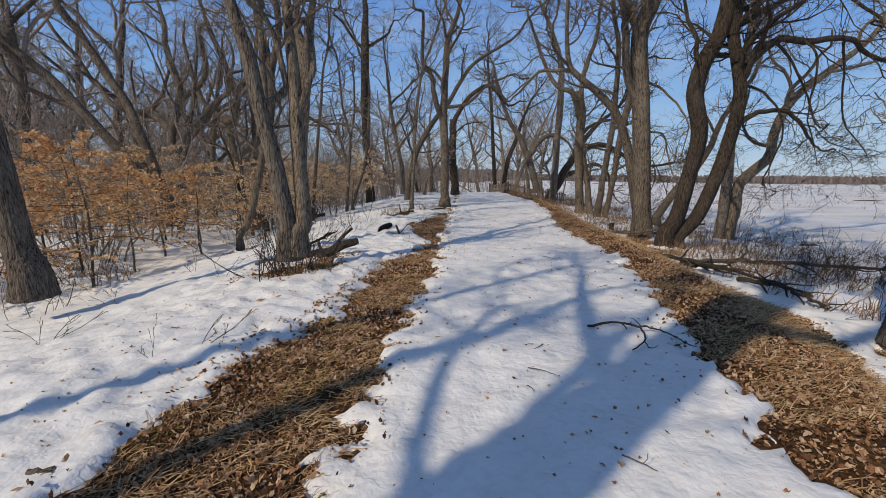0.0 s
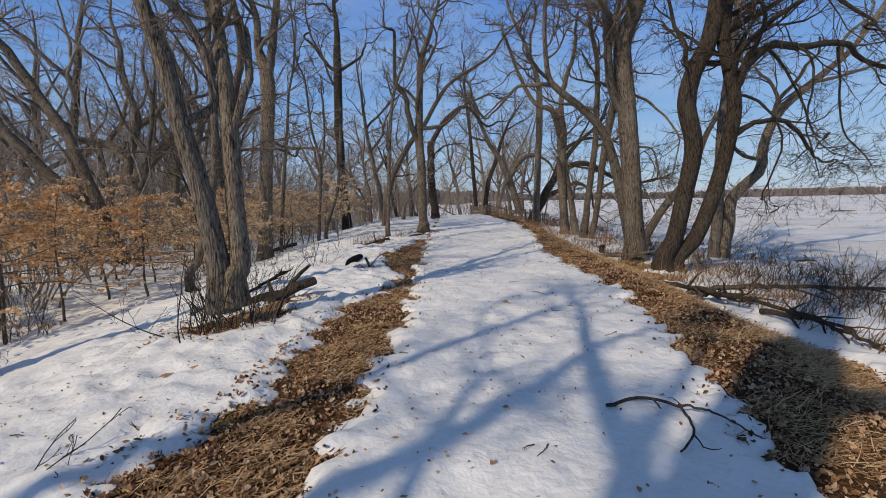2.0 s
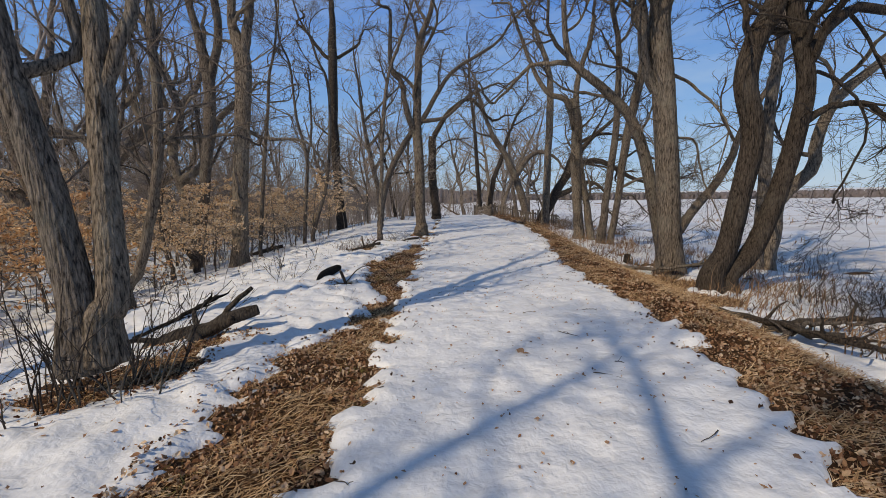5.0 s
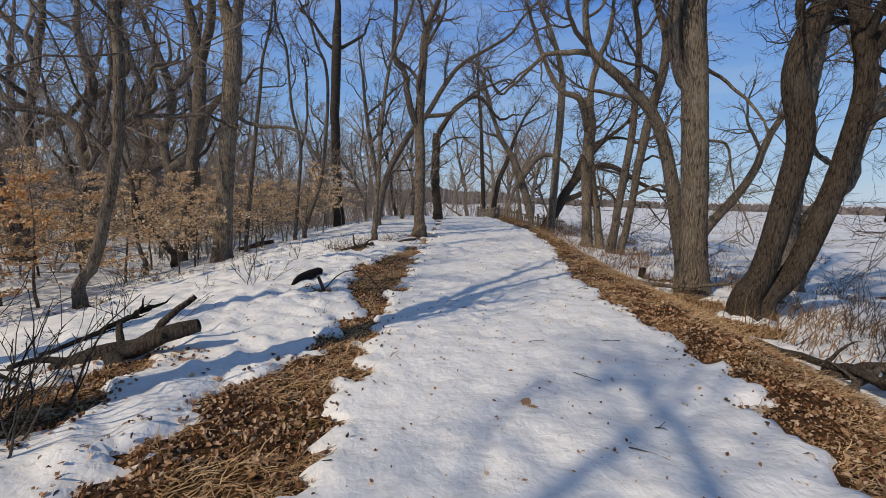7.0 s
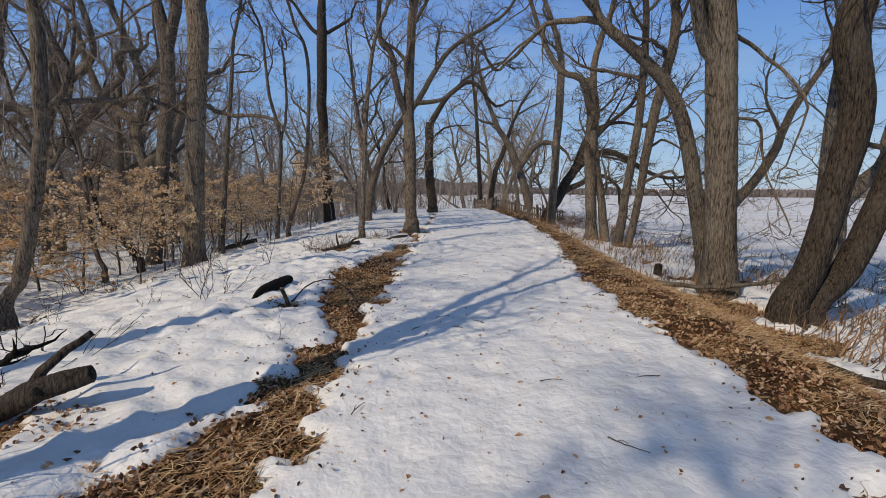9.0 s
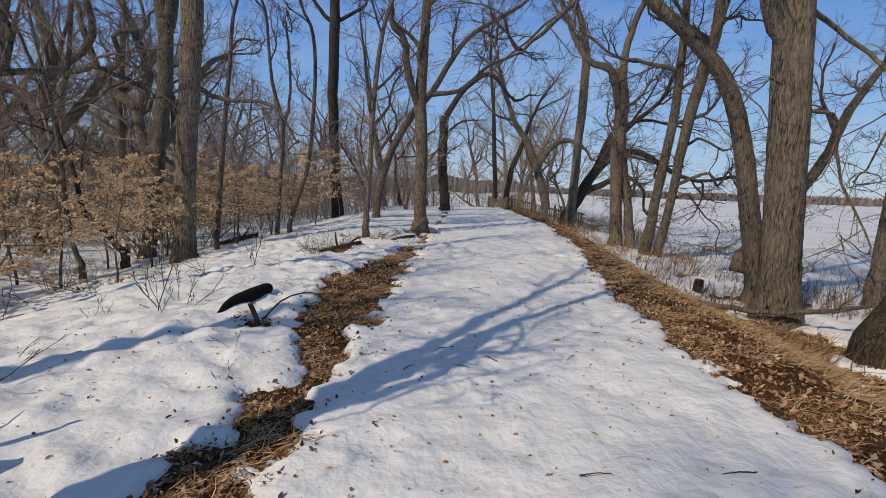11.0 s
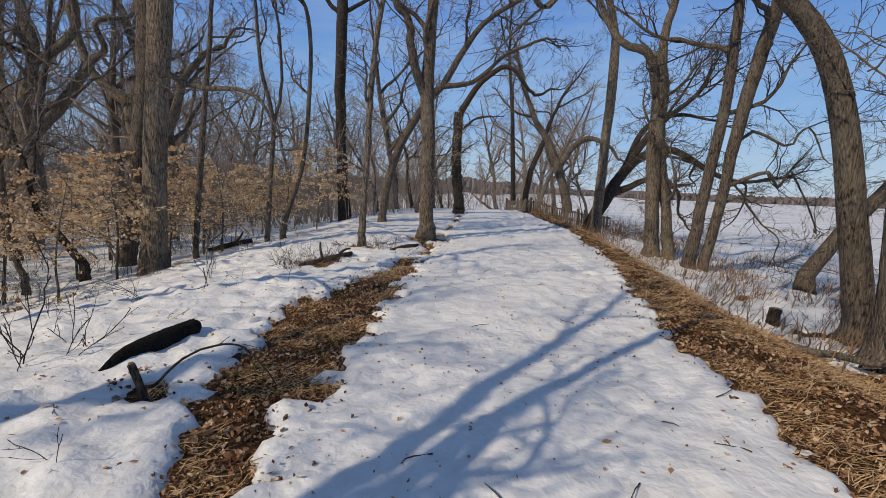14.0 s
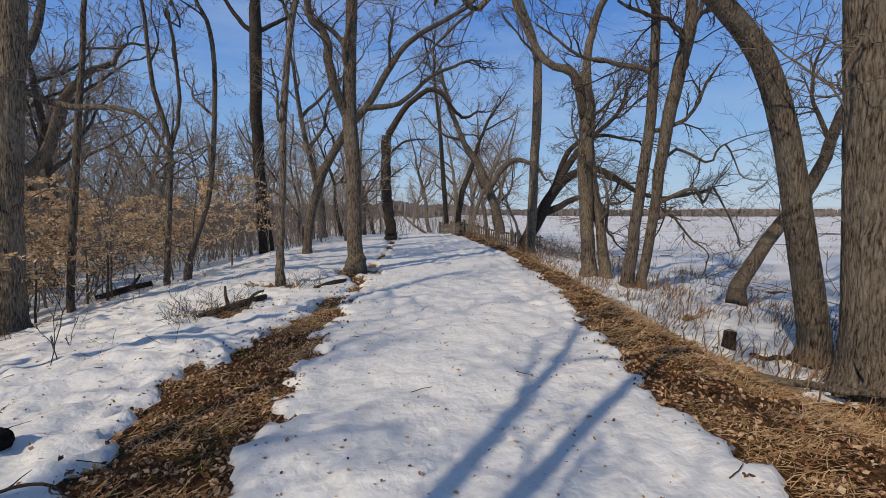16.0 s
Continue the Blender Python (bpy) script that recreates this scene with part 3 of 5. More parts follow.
tree("pair of slender stems from one foot, one darker", 18.5, [[(6.48, -0.41, 0.171), (6.60, 0.85, 0.149), (6.76, 2.15, 0.137), (6.91, 3.68, 0.126), (6.97, 5.41, 0.114), (6.92, 6.60, 0.103)], [(6.83, -0.45, 0.140), (7.06, 1.10, 0.128), (7.21, 2.69, 0.152), (7.49, 4.24, 0.164), (7.78, 5.63, 0.152), (7.80, 6.50, 0.128)]],
     [[(7.1, 1.6, 0.05), (7.7, 2.0, 0.04), (8.3, 1.7, 0.032), (8.8, 1.9, 0.026), (9.4, 0.9, 0.016)], [(7.2, 2.6, 0.045), (7.9, 3.0, 0.036), (8.5, 2.7, 0.028), (9.1, 3.0, 0.022), (9.7, 2.3, 0.014)], [(7.0, 1.2, 0.04), (7.6, 1.3, 0.03), (8.1, 0.8, 0.022), (8.4, 0.2, 0.014)]], 8, BARK_GREY, TWIG_DARK, first=0.3, crown=13)
tree("straight grey-brown tree beside the fence end", 25.8, [[(6.39, -0.30, 0.241), (6.46, 1.28, 0.219), (6.53, 3.49, 0.197), (6.63, 6.08, 0.197), (6.47, 7.76, 0.154), (5.88, 9.40, 0.110)]], [], 9, BARK_TAN, first=0.35, crown=11)
tree("dark crooked tree with low spreading limbs", 26.6, [[(6.32, -0.39, 0.299), (6.91, 1.03, 0.276), (7.50, 2.08, 0.253), (8.34, 2.89, 0.207), (9.57, 3.13, 0.161), (11.09, 2.30, 0.115), (12.12, 1.94, 0.092)], [(6.56, -0.15, 0.276), (7.15, 1.26, 0.230), (8.09, 3.12, 0.184), (9.04, 4.29, 0.138), (10.00, 5.10, 0.103)]],
     [[(7.2, 1.3, 0.16), (8.0, 1.6, 0.13), (8.9, 1.9, 0.1), (9.6, 1.4, 0.07), (10.0, 0.6, 0.05)], [(7.6, 2.2, 0.14), (8.5, 3.9, 0.11), (9.6, 4.6, 0.08), (11.0, 4.4, 0.05)]], 10, BARK_DARK, TWIG_DARK, first=0.3, crown=9, top=2.5)
tree("leaning forked tree behind the fence", 34.0, [[(7.13, 0.10, 0.325), (6.55, 2.31, 0.292), (5.78, 4.08, 0.244), (5.03, 5.19, 0.195), (4.32, 6.91, 0.146)]], [[(6.48, 2.63, 0.195), (7.11, 3.76, 0.179), (8.11, 4.25, 0.146), (9.12, 3.93, 0.097)]], 11, BARK_GREY, first=0.35, crown=9)
tree("slender distant tree past the fence", 40.0, [[(4.65, 0.29, 0.201), (4.47, 3.09, 0.201), (4.29, 6.24, 0.161), (3.92, 10.07, 0.121)]], [], 12, BARK_DARK, first=0.3, crown=9)
tree("slender distant leaning tree past the fence", 40.5, [[(5.55, 0.36, 0.241), (5.88, 2.69, 0.221), (6.49, 4.28, 0.201), (7.10, 6.26, 0.141)]], [], 13, BARK_DARK, first=0.3, crown=9)
tree("grey trunk at the edge of the bank", 4.4, [[(4.85, -0.28, 0.210), (4.72, 0.69, 0.164), (4.66, 1.81, 0.154), (4.5, 3.08, 0.147), (4.6, 5.5, 0.126)]], [], 14, BARK_GREY, fine=True, first=0.5)

# the woods side
tree("thick leaning grey trunk among the brush", 5.8, [[(-5.58, -0.15, 0.269), (-5.67, 0.50, 0.215), (-5.74, 1.18, 0.202), (-5.84, 2.26, 0.174), (-6.11, 4.61, 0.149)]], [], 15, BARK_GREY, fine=True, first=0.5)
tree("clump of two brown stems with knots and sprouts", 6.45, [[(-2.30, 0.24, 0.180), (-2.31, 0.82, 0.149), (-2.43, 1.67, 0.132), (-2.60, 2.48, 0.120), (-2.70, 3.11, 0.115), (-2.82, 3.52, 0.096)], [(-2.13, 6.45, 0.30, 0.144), (-2.07, 6.5, 0.80, 0.13), (-2.12, 6.62, 1.56, 0.115), (-2.16, 6.73, 2.24, 0.12), (-2.20, 6.83, 3.0, 0.10), (-2.28, 6.95, 3.68, 0.084)]],
     [[(-2.17, 6.73, 2.28, 0.056), (-2.0, 6.8, 2.9, 0.048), (-2.1, 6.92, 3.6, 0.040)], [(-2.57, 2.43, 0.056), (-2.39, 2.89, 0.048), (-2.48, 3.63, 0.040)]], 16, BARK_TAN, fine=True, first=0.7, crown=6, top=5.5, reach=2.4, sprigs=5)
tree("straight furrowed tree forking high up", 16.8, [[(-5.50, -0.59, 0.310), (-5.43, 0.47, 0.266), (-5.31, 2.08, 0.250), (-5.11, 3.93, 0.250), (-4.99, 5.58, 0.266), (-5.22, 6.59, 0.147)]], [[(-4.99, 5.51, 0.162), (-4.72, 6.60, 0.132), (-4.52, 8.49, 0.105)], [(-5.10, 3.60, 0.063), (-4.40, 3.36, 0.052), (-3.47, 3.13, 0.037), (-2.77, 2.32, 0.021)]], 17, BARK_TAN, fine=True, first=0.4, crown=11)
tree("straight darker tree forking high up", 19.5, [[(-8.25, -1.16, 0.272), (-7.96, 0.63, 0.222), (-7.57, 3.12, 0.222), (-7.27, 5.51, 0.238), (-7.54, 7.29, 0.154)]], [[(-7.25, 5.60, 0.154), (-6.86, 7.66, 0.137), (-6.62, 10.05, 0.113)]], 18, BARK_GREY, first=0.5)
tree("tall straight dark tree with a forked crown", 29.6, [[(-4.85, -0.75, 0.40), (-4.96, 2.0, 0.31), (-5.05, 4.75, 0.30), (-5.0, 7.4, 0.30), (-4.93, 9.6, 0.31), (-4.85, 11.4, 0.2)]], [[(-4.95, 9.3, 0.11), (-4.3, 9.6, 0.09), (-3.6, 10.2, 0.07)], [(-4.95, 9.2, 0.12), (-5.6, 9.7, 0.1), (-6.5, 10.9, 0.07)]], 19, BARK_DARK, first=0.55)
tree("gnarled dark oak with heavy spreading limbs", 21.5, [[(-12.9, -1.2, 0.28), (-12.6, 1.2, 0.24), (-12.9, 3.2, 0.23), (-12.3, 5.0, 0.2), (-12.6, 6.6, 0.17)]], [[(-12.7, 2.6, 0.2), (-11.5, 3.6, 0.17), (-10.7, 4.9, 0.13), (-9.8, 5.4, 0.09)], [(-12.8, 3.4, 0.2), (-14.0, 4.4, 0.17), (-15.2, 4.6, 0.13), (-16.4, 5.6, 0.09)], [(-12.4, 4.8, 0.15), (-11.4, 6.2, 0.12), (-11.2, 7.8, 0.09)]], 35, BARK_TAN, TWIG_PALE, first=0.35, crown=6)
tree("gnarled dark oak with crooked limbs deep in the woods", 24.0, [[(-10.8, -1.1, 0.27), (-10.9, 1.5, 0.23), (-11.3, 3.6, 0.22), (-10.8, 5.4, 0.2), (-11.4, 7.4, 0.16)]], [[(-11.0, 2.4, 0.2), (-9.9, 3.4, 0.17), (-9.4, 4.8, 0.13), (-8.3, 5.6, 0.1)], [(-11.2, 4.0, 0.19), (-12.4, 5.2, 0.15), (-13.0, 7.0, 0.11)], [(-10.9, 5.6, 0.16), (-9.8, 6.8, 0.12), (-9.5, 8.8, 0.09)]], 36, BARK_TAN, TWIG_PALE, first=0.35, crown=6)
tree("dark leaning tree with heavy crooked limbs in the woods", 14.0, [[(-8.57, -0.17, 0.231), (-8.82, 0.91, 0.213), (-9.36, 1.61, 0.193), (-10.31, 2.48, 0.172), (-11.13, 3.48, 0.152), (-12.02, 4.47, 0.133), (-13.21, 5.51, 0.114)]], [[(-8.82, 0.91, 0.152), (-9.11, 2.30, 0.150), (-9.82, 3.57, 0.131), (-10.44, 4.79, 0.120), (-10.98, 5.75, 0.110), (-11.20, 6.52, 0.102)], [(-11.13, 3.48, 0.097), (-11.96, 3.73, 0.081), (-12.75, 4.14, 0.065), (-13.29, 5.03, 0.051)]], 34, BARK_GREY, TWIG, first=0.4, crown=9)
tree("slim bent grey tree among the brush", 11.4, [[(-5.32, -0.46, 0.111), (-5.06, 0.21, 0.104), (-4.82, 0.97, 0.104), (-4.57, 1.97, 0.096), (-4.43, 3.12, 0.096), (-4.42, 4.38, 0.089)]], [[(-4.6, 1.9, 0.040), (-5.2, 2.5, 0.032), (-6.1, 2.7, 0.024)], [(-4.5, 2.6, 0.040), (-3.8, 2.9, 0.032), (-3.1, 2.7, 0.024)]], 20, BARK_GREY, first=0.35, crown=9)
tree("straight tree with a flared foot at the trail's edge", 19.5, [[(0.08, 0.05, 0.263), (0.07, 0.60, 0.221), (0.08, 2.09, 0.208), (0.02, 3.67, 0.208), (0.08, 5.08, 0.166), (0.14, 6.34, 0.152)]], [[(0.01, 3.60, 0.125), (-0.32, 4.69, 0.111), (-0.55, 5.57, 0.097), (-0.71, 6.30, 0.083), (-1.0, 7.8, 0.06)]], 21, BARK_GREY, first=0.35, crown=12)
tree("leaning tree that arches over the trail", 24.0, [[(-1.92, 0.03, 0.177), (-1.78, 1.37, 0.177), (-1.27, 2.88, 0.157), (-0.55, 4.09, 0.157), (0.18, 4.93, 0.137), (0.95, 6.23, 0.118), (1.72, 7.16, 0.098), (3.63, 8.32, 0.069)]], [[(0.18, 4.9, 0.1), (1.2, 5.2, 0.08), (2.2, 6.0, 0.06), (3.2, 6.4, 0.05)]], 22, BARK_GREY, TWIG_DARK, first=0.4, crown=9)
tree("short tree with a broken top and drooping limb", 30.0, [[(0.82, 0.12, 0.301), (0.62, 2.60, 0.273), (0.69, 4.98, 0.25)]], [[(0.77, 4.98, 0.164), (1.67, 6.55, 0.137), (3.01, 6.96, 0.11), (4.0, 6.0, 0.08)]], 23, BARK_DARK, broken=(0,), crown=2, first=0.7)
tree("thin straight sapling with grey bark", 17.8, [[(-1.26, 0.03, 0.105), (-1.22, 1.00, 0.082), (-1.15, 2.01, 0.076), (-1.06, 3.43, 0.076), (-0.94, 4.60, 0.070), (-0.75, 5.54, 0.058)]], [], 24, BARK_TAN, first=0.3, crown=8, reach=1.6)
tree("thin curving sapling in the woods", 20.3, [[(-4.15, -0.26, 0.090), (-3.94, 0.73, 0.077), (-3.50, 2.13, 0.071), (-3.26, 4.59, 0.064), (-3.32, 5.91, 0.058), (-3.61, 6.54, 0.051)]], [], 25, BARK_GREY, first=0.3, crown=8, reach=1.8)
tree("thin forked sapling in the woods", 19.5, [[(-4.25, -0.30, 0.082), (-4.15, 1.19, 0.071), (-4.01, 2.99, 0.065), (-4.29, 4.35, 0.053), (-4.41, 6.15, 0.041)]], [[(-4.0, 2.9, 0.043), (-3.7, 4.0, 0.038), (-3.8, 5.5, 0.030)]], 26, BARK_GREY, first=0.3, crown=8, reach=1.8)
tree("thin upright sapling in the woods", 18.0, [[(-5.33, -0.50, 0.074), (-5.20, 1.04, 0.074), (-4.98, 2.88, 0.069), (-4.76, 4.45, 0.055), (-4.64, 5.47, 0.047)]], [], 27, BARK_GREY, first=0.3, crown=8, reach=1.8)
tree("short leaning stem in the woods", 16.2, [[(-6.54, -0.61, 0.093), (-6.69, -0.11, 0.084), (-7.09, 0.40, 0.076), (-7.38, 0.67, 0.067), (-7.54, 1.58, 0.050)]], [], 28, BARK_DARK, first=0.4, crown=6, reach=1.4, top=2)
tree("slim stem beside the leaning one", 15.0, [[(-6.56, -0.61, 0.062), (-6.66, -0.03, 0.055), (-6.75, 0.77, 0.051), (-6.77, 2.03, 0.041), (-6.94, 3.41, 0.034)]], [], 29, BARK_GREY, first=0.3, crown=8, reach=1.6, top=2.5)
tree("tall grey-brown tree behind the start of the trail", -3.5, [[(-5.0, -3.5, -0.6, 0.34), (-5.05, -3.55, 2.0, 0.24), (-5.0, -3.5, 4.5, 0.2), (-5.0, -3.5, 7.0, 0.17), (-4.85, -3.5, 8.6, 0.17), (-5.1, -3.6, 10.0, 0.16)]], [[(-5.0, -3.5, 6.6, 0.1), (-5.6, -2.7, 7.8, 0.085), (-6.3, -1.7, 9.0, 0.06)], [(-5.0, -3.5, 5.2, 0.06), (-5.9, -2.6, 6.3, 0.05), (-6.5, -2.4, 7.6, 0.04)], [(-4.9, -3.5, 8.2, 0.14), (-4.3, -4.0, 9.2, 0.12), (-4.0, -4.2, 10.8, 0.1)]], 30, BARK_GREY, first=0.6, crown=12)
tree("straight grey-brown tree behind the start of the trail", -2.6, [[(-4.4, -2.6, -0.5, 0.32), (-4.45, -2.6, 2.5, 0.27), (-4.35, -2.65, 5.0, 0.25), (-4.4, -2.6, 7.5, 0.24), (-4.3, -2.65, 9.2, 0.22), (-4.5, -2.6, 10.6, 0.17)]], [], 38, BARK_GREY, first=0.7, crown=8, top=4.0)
tree("slender three-stemmed grey tree behind the start of the trail", -3.4, [[(-7.0, -3.4, -0.7, 0.15), (-7.1, -3.4, 2.0, 0.125), (-7.0, -3.5, 4.5, 0.12), (-7.1, -3.3, 7.0, 0.11)], [(-6.7, -3.5, -0.7, 0.15), (-6.4, -3.8, 2.0, 0.125), (-6.2, -4.1, 4.5, 0.12), (-6.3, -4.2, 7.0, 0.11)], [(-7.2, -3.3, -0.7, 0.14), (-7.6, -2.9, 2.0, 0.12), (-7.9, -2.6, 4.5, 0.11), (-7.9, -2.4, 7.0, 0.1)]], [], 37, BARK_GREY, first=0.5, crown=5, reach=2.0)


# ---- the woods further off: six grown trees, set out again and again ----
def wild_tree(seed, tall, girth, lean, forks, per, mat):
    rng = np.random.default_rng(seed)
    ob = tagged(new("tree", None), "bare grey-brown woodland tree with a twiggy crown", "tree", "bare trees of the woods")
    twigs, trunk = Soup(), Soup()
    line = wander(rng, (0, 0, -0.15), (lean, 0, 1), tall, 14, 0.1, 0.06)
    rad = np.interp(np.linspace(0, 1, 15), (0, 0.06, 0.5, 1), (girth * 1.3, girth, girth * 0.7, 0.03))
    p = smooth_line(np.column_stack((line, rad)), 30)
    trunk.tube(p[:, :3], p[:, 3], 10, 0.07, rng)
    for at in rng.uniform(0.3, 0.62, forks):
        q = p[int(at * 29)]
        a = rng.uniform(0, 6.283)
        lead = wander(rng, q[:3], (math.cos(a) * 0.9, math.sin(a) * 0.9, 0.75), tall * rng.uniform(0.38, 0.55), 11, 0.2, 0.06)
        wide = np.linspace(q[3] * rng.uniform(0.6, 0.8), 0.02, 12)
        trunk.tube(lead, wide, 7, 0.05, rng)
        boughs(rng, ob, mat, twigs, lead, wide, 6, 0.25, tall * 0.22, (4, 4, 5), 0.27, 0.05, own=False, cheap=True)
    part("trunk", trunk.mesh("trunk", mat), ob)
    boughs(rng, ob, mat, twigs, p[:, :3], p[:, 3], 9, 0.25, tall * 0.3, per, 0.27, 0.06, own=False, cheap=True)
    tagged(part("crown", twigs.mesh("crown", TWIG_PALE), ob), kind="stuff")
    return ob


WOODS = [wild_tree(100 + k, tall, girth, lean, forks, (4, 4, 6), mat) for k, (tall, girth, lean, forks, mat) in enumerate((
    (11, 0.17, 0.05, 2, BARK_GREY), (13, 0.22, -0.1, 3, BARK_GREY), (9, 0.11, 0.12, 2, BARK_GREY), (14, 0.23, 0.3, 3, BARK_TAN), (7, 0.07, 0.0, 1, BARK_GREY), (10, 0.16, -0.35, 3, BARK_DARK)))]
PLACED = []


def set_out(models, count, seed, xr, yr, gap, scale=(0.8, 1.2)):
    rng = np.random.default_rng(seed)
    done, tries = 0, 0
    while done < count and tries < count * 30:
        tries += 1
        x, y = rng.uniform(*xr), rng.uniform(*yr)
        if x < -y - 1 and y > 3:
            continue
        if min([math.hypot(x - a, y - b) for a, b in PLACED] + [99]) < gap:
            continue
        PLACED.append((x, y))
        m = models[rng.integers(len(models))]
        s, turn = rng.uniform(*scale), rng.uniform(0, 360)
        made = copy_thing(m, pose(x, y, float(ground_z(x, y)), 0, 0, turn))
        made.scale = (s, s, s * rng.uniform(0.9, 1.1))
        done += 1


set_out(WOODS, 6, 1, (-19, -10.5), (13, 30), 2.2, (0.6, 1.0))
set_out(WOODS, 34, 2, (-46, -16), (18, 54), 2.0, (1.0, 1.4))
set_out(WOODS, 26, 3, (-45, -3), (30, 85), 2.4)
set_out(WOODS, 4, 4, (-16, -10), (-18, -9), 2.2)
set_out(WOODS, 18, 5, (3, 14), (46, 95), 2.0)
set_out(WOODS, 12, 6, (-4, 0), (27, 46), 1.8, (0.6, 0.9))
for k, m in enumerate(WOODS):
    m.location = (-24 - 3 * k, 3.0 + 4 * k, float(ground_z(-24 - 3 * k, 3.0 + 4 * k)))


# ---- leaf litter, dry grass and fallen twigs ----
def litter_places(rng, count, xr, yr, test):
    out = np.zeros((0, 2))
    while len(out) < count:
        p = np.column_stack((rng.uniform(*xr, count * 2), rng.uniform(*yr, count * 2)))
        out = np.vstack((out, p[test(p[:, 0], p[:, 1])]))
    return out[:count]


def turned(rng, n, tilt):
    """n random bases: turned freely about z and tipped by about tilt."""
    a, b, c = rng.uniform(0, 6.283, n), rng.normal(0, tilt, n), rng.normal(0, tilt, n)
    ca, sa, cb, sb, cc, sc = np.cos(a), np.sin(a), np.cos(b), np.sin(b), np.cos(c), np.sin(c)
    z, o = np.zeros(n), np.ones(n)
    rz = np.stack((ca, -sa, z, sa, ca, z, z, z, o), -1).reshape(n, 3, 3)
    rx = np.stack((o, z, z, z, cb, -sb, z, sb, cb), -1).reshape(n, 3, 3)
    ry = np.stack((cc, z, sc, z, o, z, -sc, z, cc), -1).reshape(n, 3, 3)
    return rz @ rx @ ry


LEAF = np.array([(0, -0.62, 0.0), (-0.3, -0.3, 0.06), (0.3, -0.3, 0.09), (0, 0.0, -0.04), (-0.42, 0.12, 0.14), (0.4, 0.16, 0.1), (-0.16, 0.42, 0.03), (0.2, 0.4, 0.06), (0, 0.68, 0.12)])
LEAF_Q = np.array([(0, 2, 3, 1), (1, 3, 6, 4), (3, 2, 5, 7), (3, 7, 8, 6)])


def leaves(places, z, sizes, tilt, seed, small=False):
    """Curled dead leaves as corners and quads, each apart from the others."""
    rng = np.random.default_rng(seed)
    n = len(places)
    m = turned(rng, n, tilt) * sizes[:, None, None]
    shape = LEAF[None] * np.stack((rng.uniform(0.6, 1.2, n), np.ones(n), rng.uniform(-2.0, 5.0, n)), -1)[:, None]
    v = np.einsum("nij,nkj->nki", m, shape) + np.column_stack((places, z))[:, None]
    if small:
        v = v[:, (0, 1, 2, 4, 5, 8)]
        q = np.array([(0, 2, 4, 3), (3, 4, 5, 5)])[None] + np.arange(n)[:, None, None] * 6
        q[:, 0] = np.array([(0, 2, 4, 3)]) + np.arange(n)[:, None] * 6
        return v.reshape(-1, 3), q.reshape(-1, 4)
    q = LEAF_Q[None] + np.arange(n)[:, None, None] * len(LEAF)
    return v.reshape(-1, 3), q.reshape(-1, 4)


def blades(places, z, lengths, seed, lay=0.9, way=(0.5, -0.3), width=0.003):
    """Bent blades of grass as narrow strips, lying over by lay."""
    rng = np.random.default_rng(seed)
    n = len(places)
    a = math.atan2(way[1], way[0]) + rng.normal(0, 1.1, n)
    d = np.stack((np.cos(a), np.sin(a)), -1)
    s = np.linspace(0, 1, 4)[None, :, None]
    lean = np.clip(rng.normal(lay, 0.25, n), 0.1, 1.3)[:, None, None]
    ll = lengths[:, None, None]
    flat = np.sin(lean * s * 1.35) * ll * 0.85
    up = ll * (s * np.cos(lean) * (1 - 0.55 * s * lean))
    wob = rng.normal(0, 0.12, (n, 4, 1)) * ll * s
    side = np.stack((-d[:, 1], d[:, 0]), -1)
    xy = places[:, None] + d[:, None] * flat + side[:, None] * wob
    half = (width * rng.uniform(0.6, 1.6, n))[:, None, None] * np.array([1, 0.9, 0.6, 0.15])[None, :, None]
    zz = z[:, None, None] + np.maximum(up, 0.004) + 0.004
    lo, hi = np.concatenate((xy - side[:, None] * half, zz), 2), np.concatenate((xy + side[:, None] * half, zz + half * 0.6), 2)
    v = np.stack((lo, hi), 2).reshape(-1, 3)
    k = np.arange(3)[None, :] * 2 + np.arange(n)[:, None] * 8
    q = np.stack((k, k + 1, k + 3, k + 2), -1).reshape(-1, 4)
    return v, q


def height(p):
    return np.maximum(ground_z(p[:, 0], p[:, 1]), snow_z(p[:, 0], p[:, 1]))


def stuff(name, geometry, material, label, category):
    return tagged(new(name, mesh_of(name, *geometry, material, False)), label, category, kind="stuff")


def on_bare(x, y):
    return bare(x, y) > -0.01


RNG = np.random.default_rng(77)
GRASSY = lambda x, y: on_bare(x, y) & (waves(x, y, 1.5, 31) + np.where(x > 3.6, 0.3, 0.12) > 0.0)
LEAFY = lambda x, y: on_bare(x, y) & (waves(x, y, 1.5, 31) + np.where(x > 3.6, 0.25, -0.1) < 0.5)
for yr, n, big in (((1.2, 9), 30000, 1.0), ((9, 17), 20000, 1.0), ((17, 34), 4000, 1.6)):
    p = litter_places(RNG, n, (-2.4, 6.4), yr, LEAFY)
    stuff("leaf_litter", leaves(p, height(p) + RNG.uniform(0, 0.035, n), 0.012 + 0.034 * RNG.uniform(0, 1, n) ** 2 * big, 0.6, n), DEAD_LEAF, "curled brown dead leaves lying on bare ground", "leaves")
for yr, n, big in (((1.2, 9), 24000, 1.0), ((9, 17), 18000, 1.0), ((17, 30), 5000, 1.4)):
    p = litter_places(RNG, n, (-2.4, 6.4), yr, GRASSY)
    stuff("dry_grass", blades(p, height(p), RNG.uniform(0.05, 0.2, n) * big, n, 1.05, width=0.0024), DRY_GRASS, "matted straw-coloured dead grass along the trail edge", "grass")
p = litter_places(RNG, 900, (-2.2, 0.2), (1.2, 14), lambda x, y: on_bare(x, y) & (waves(x, y, 1.1, 41) > 0.55))
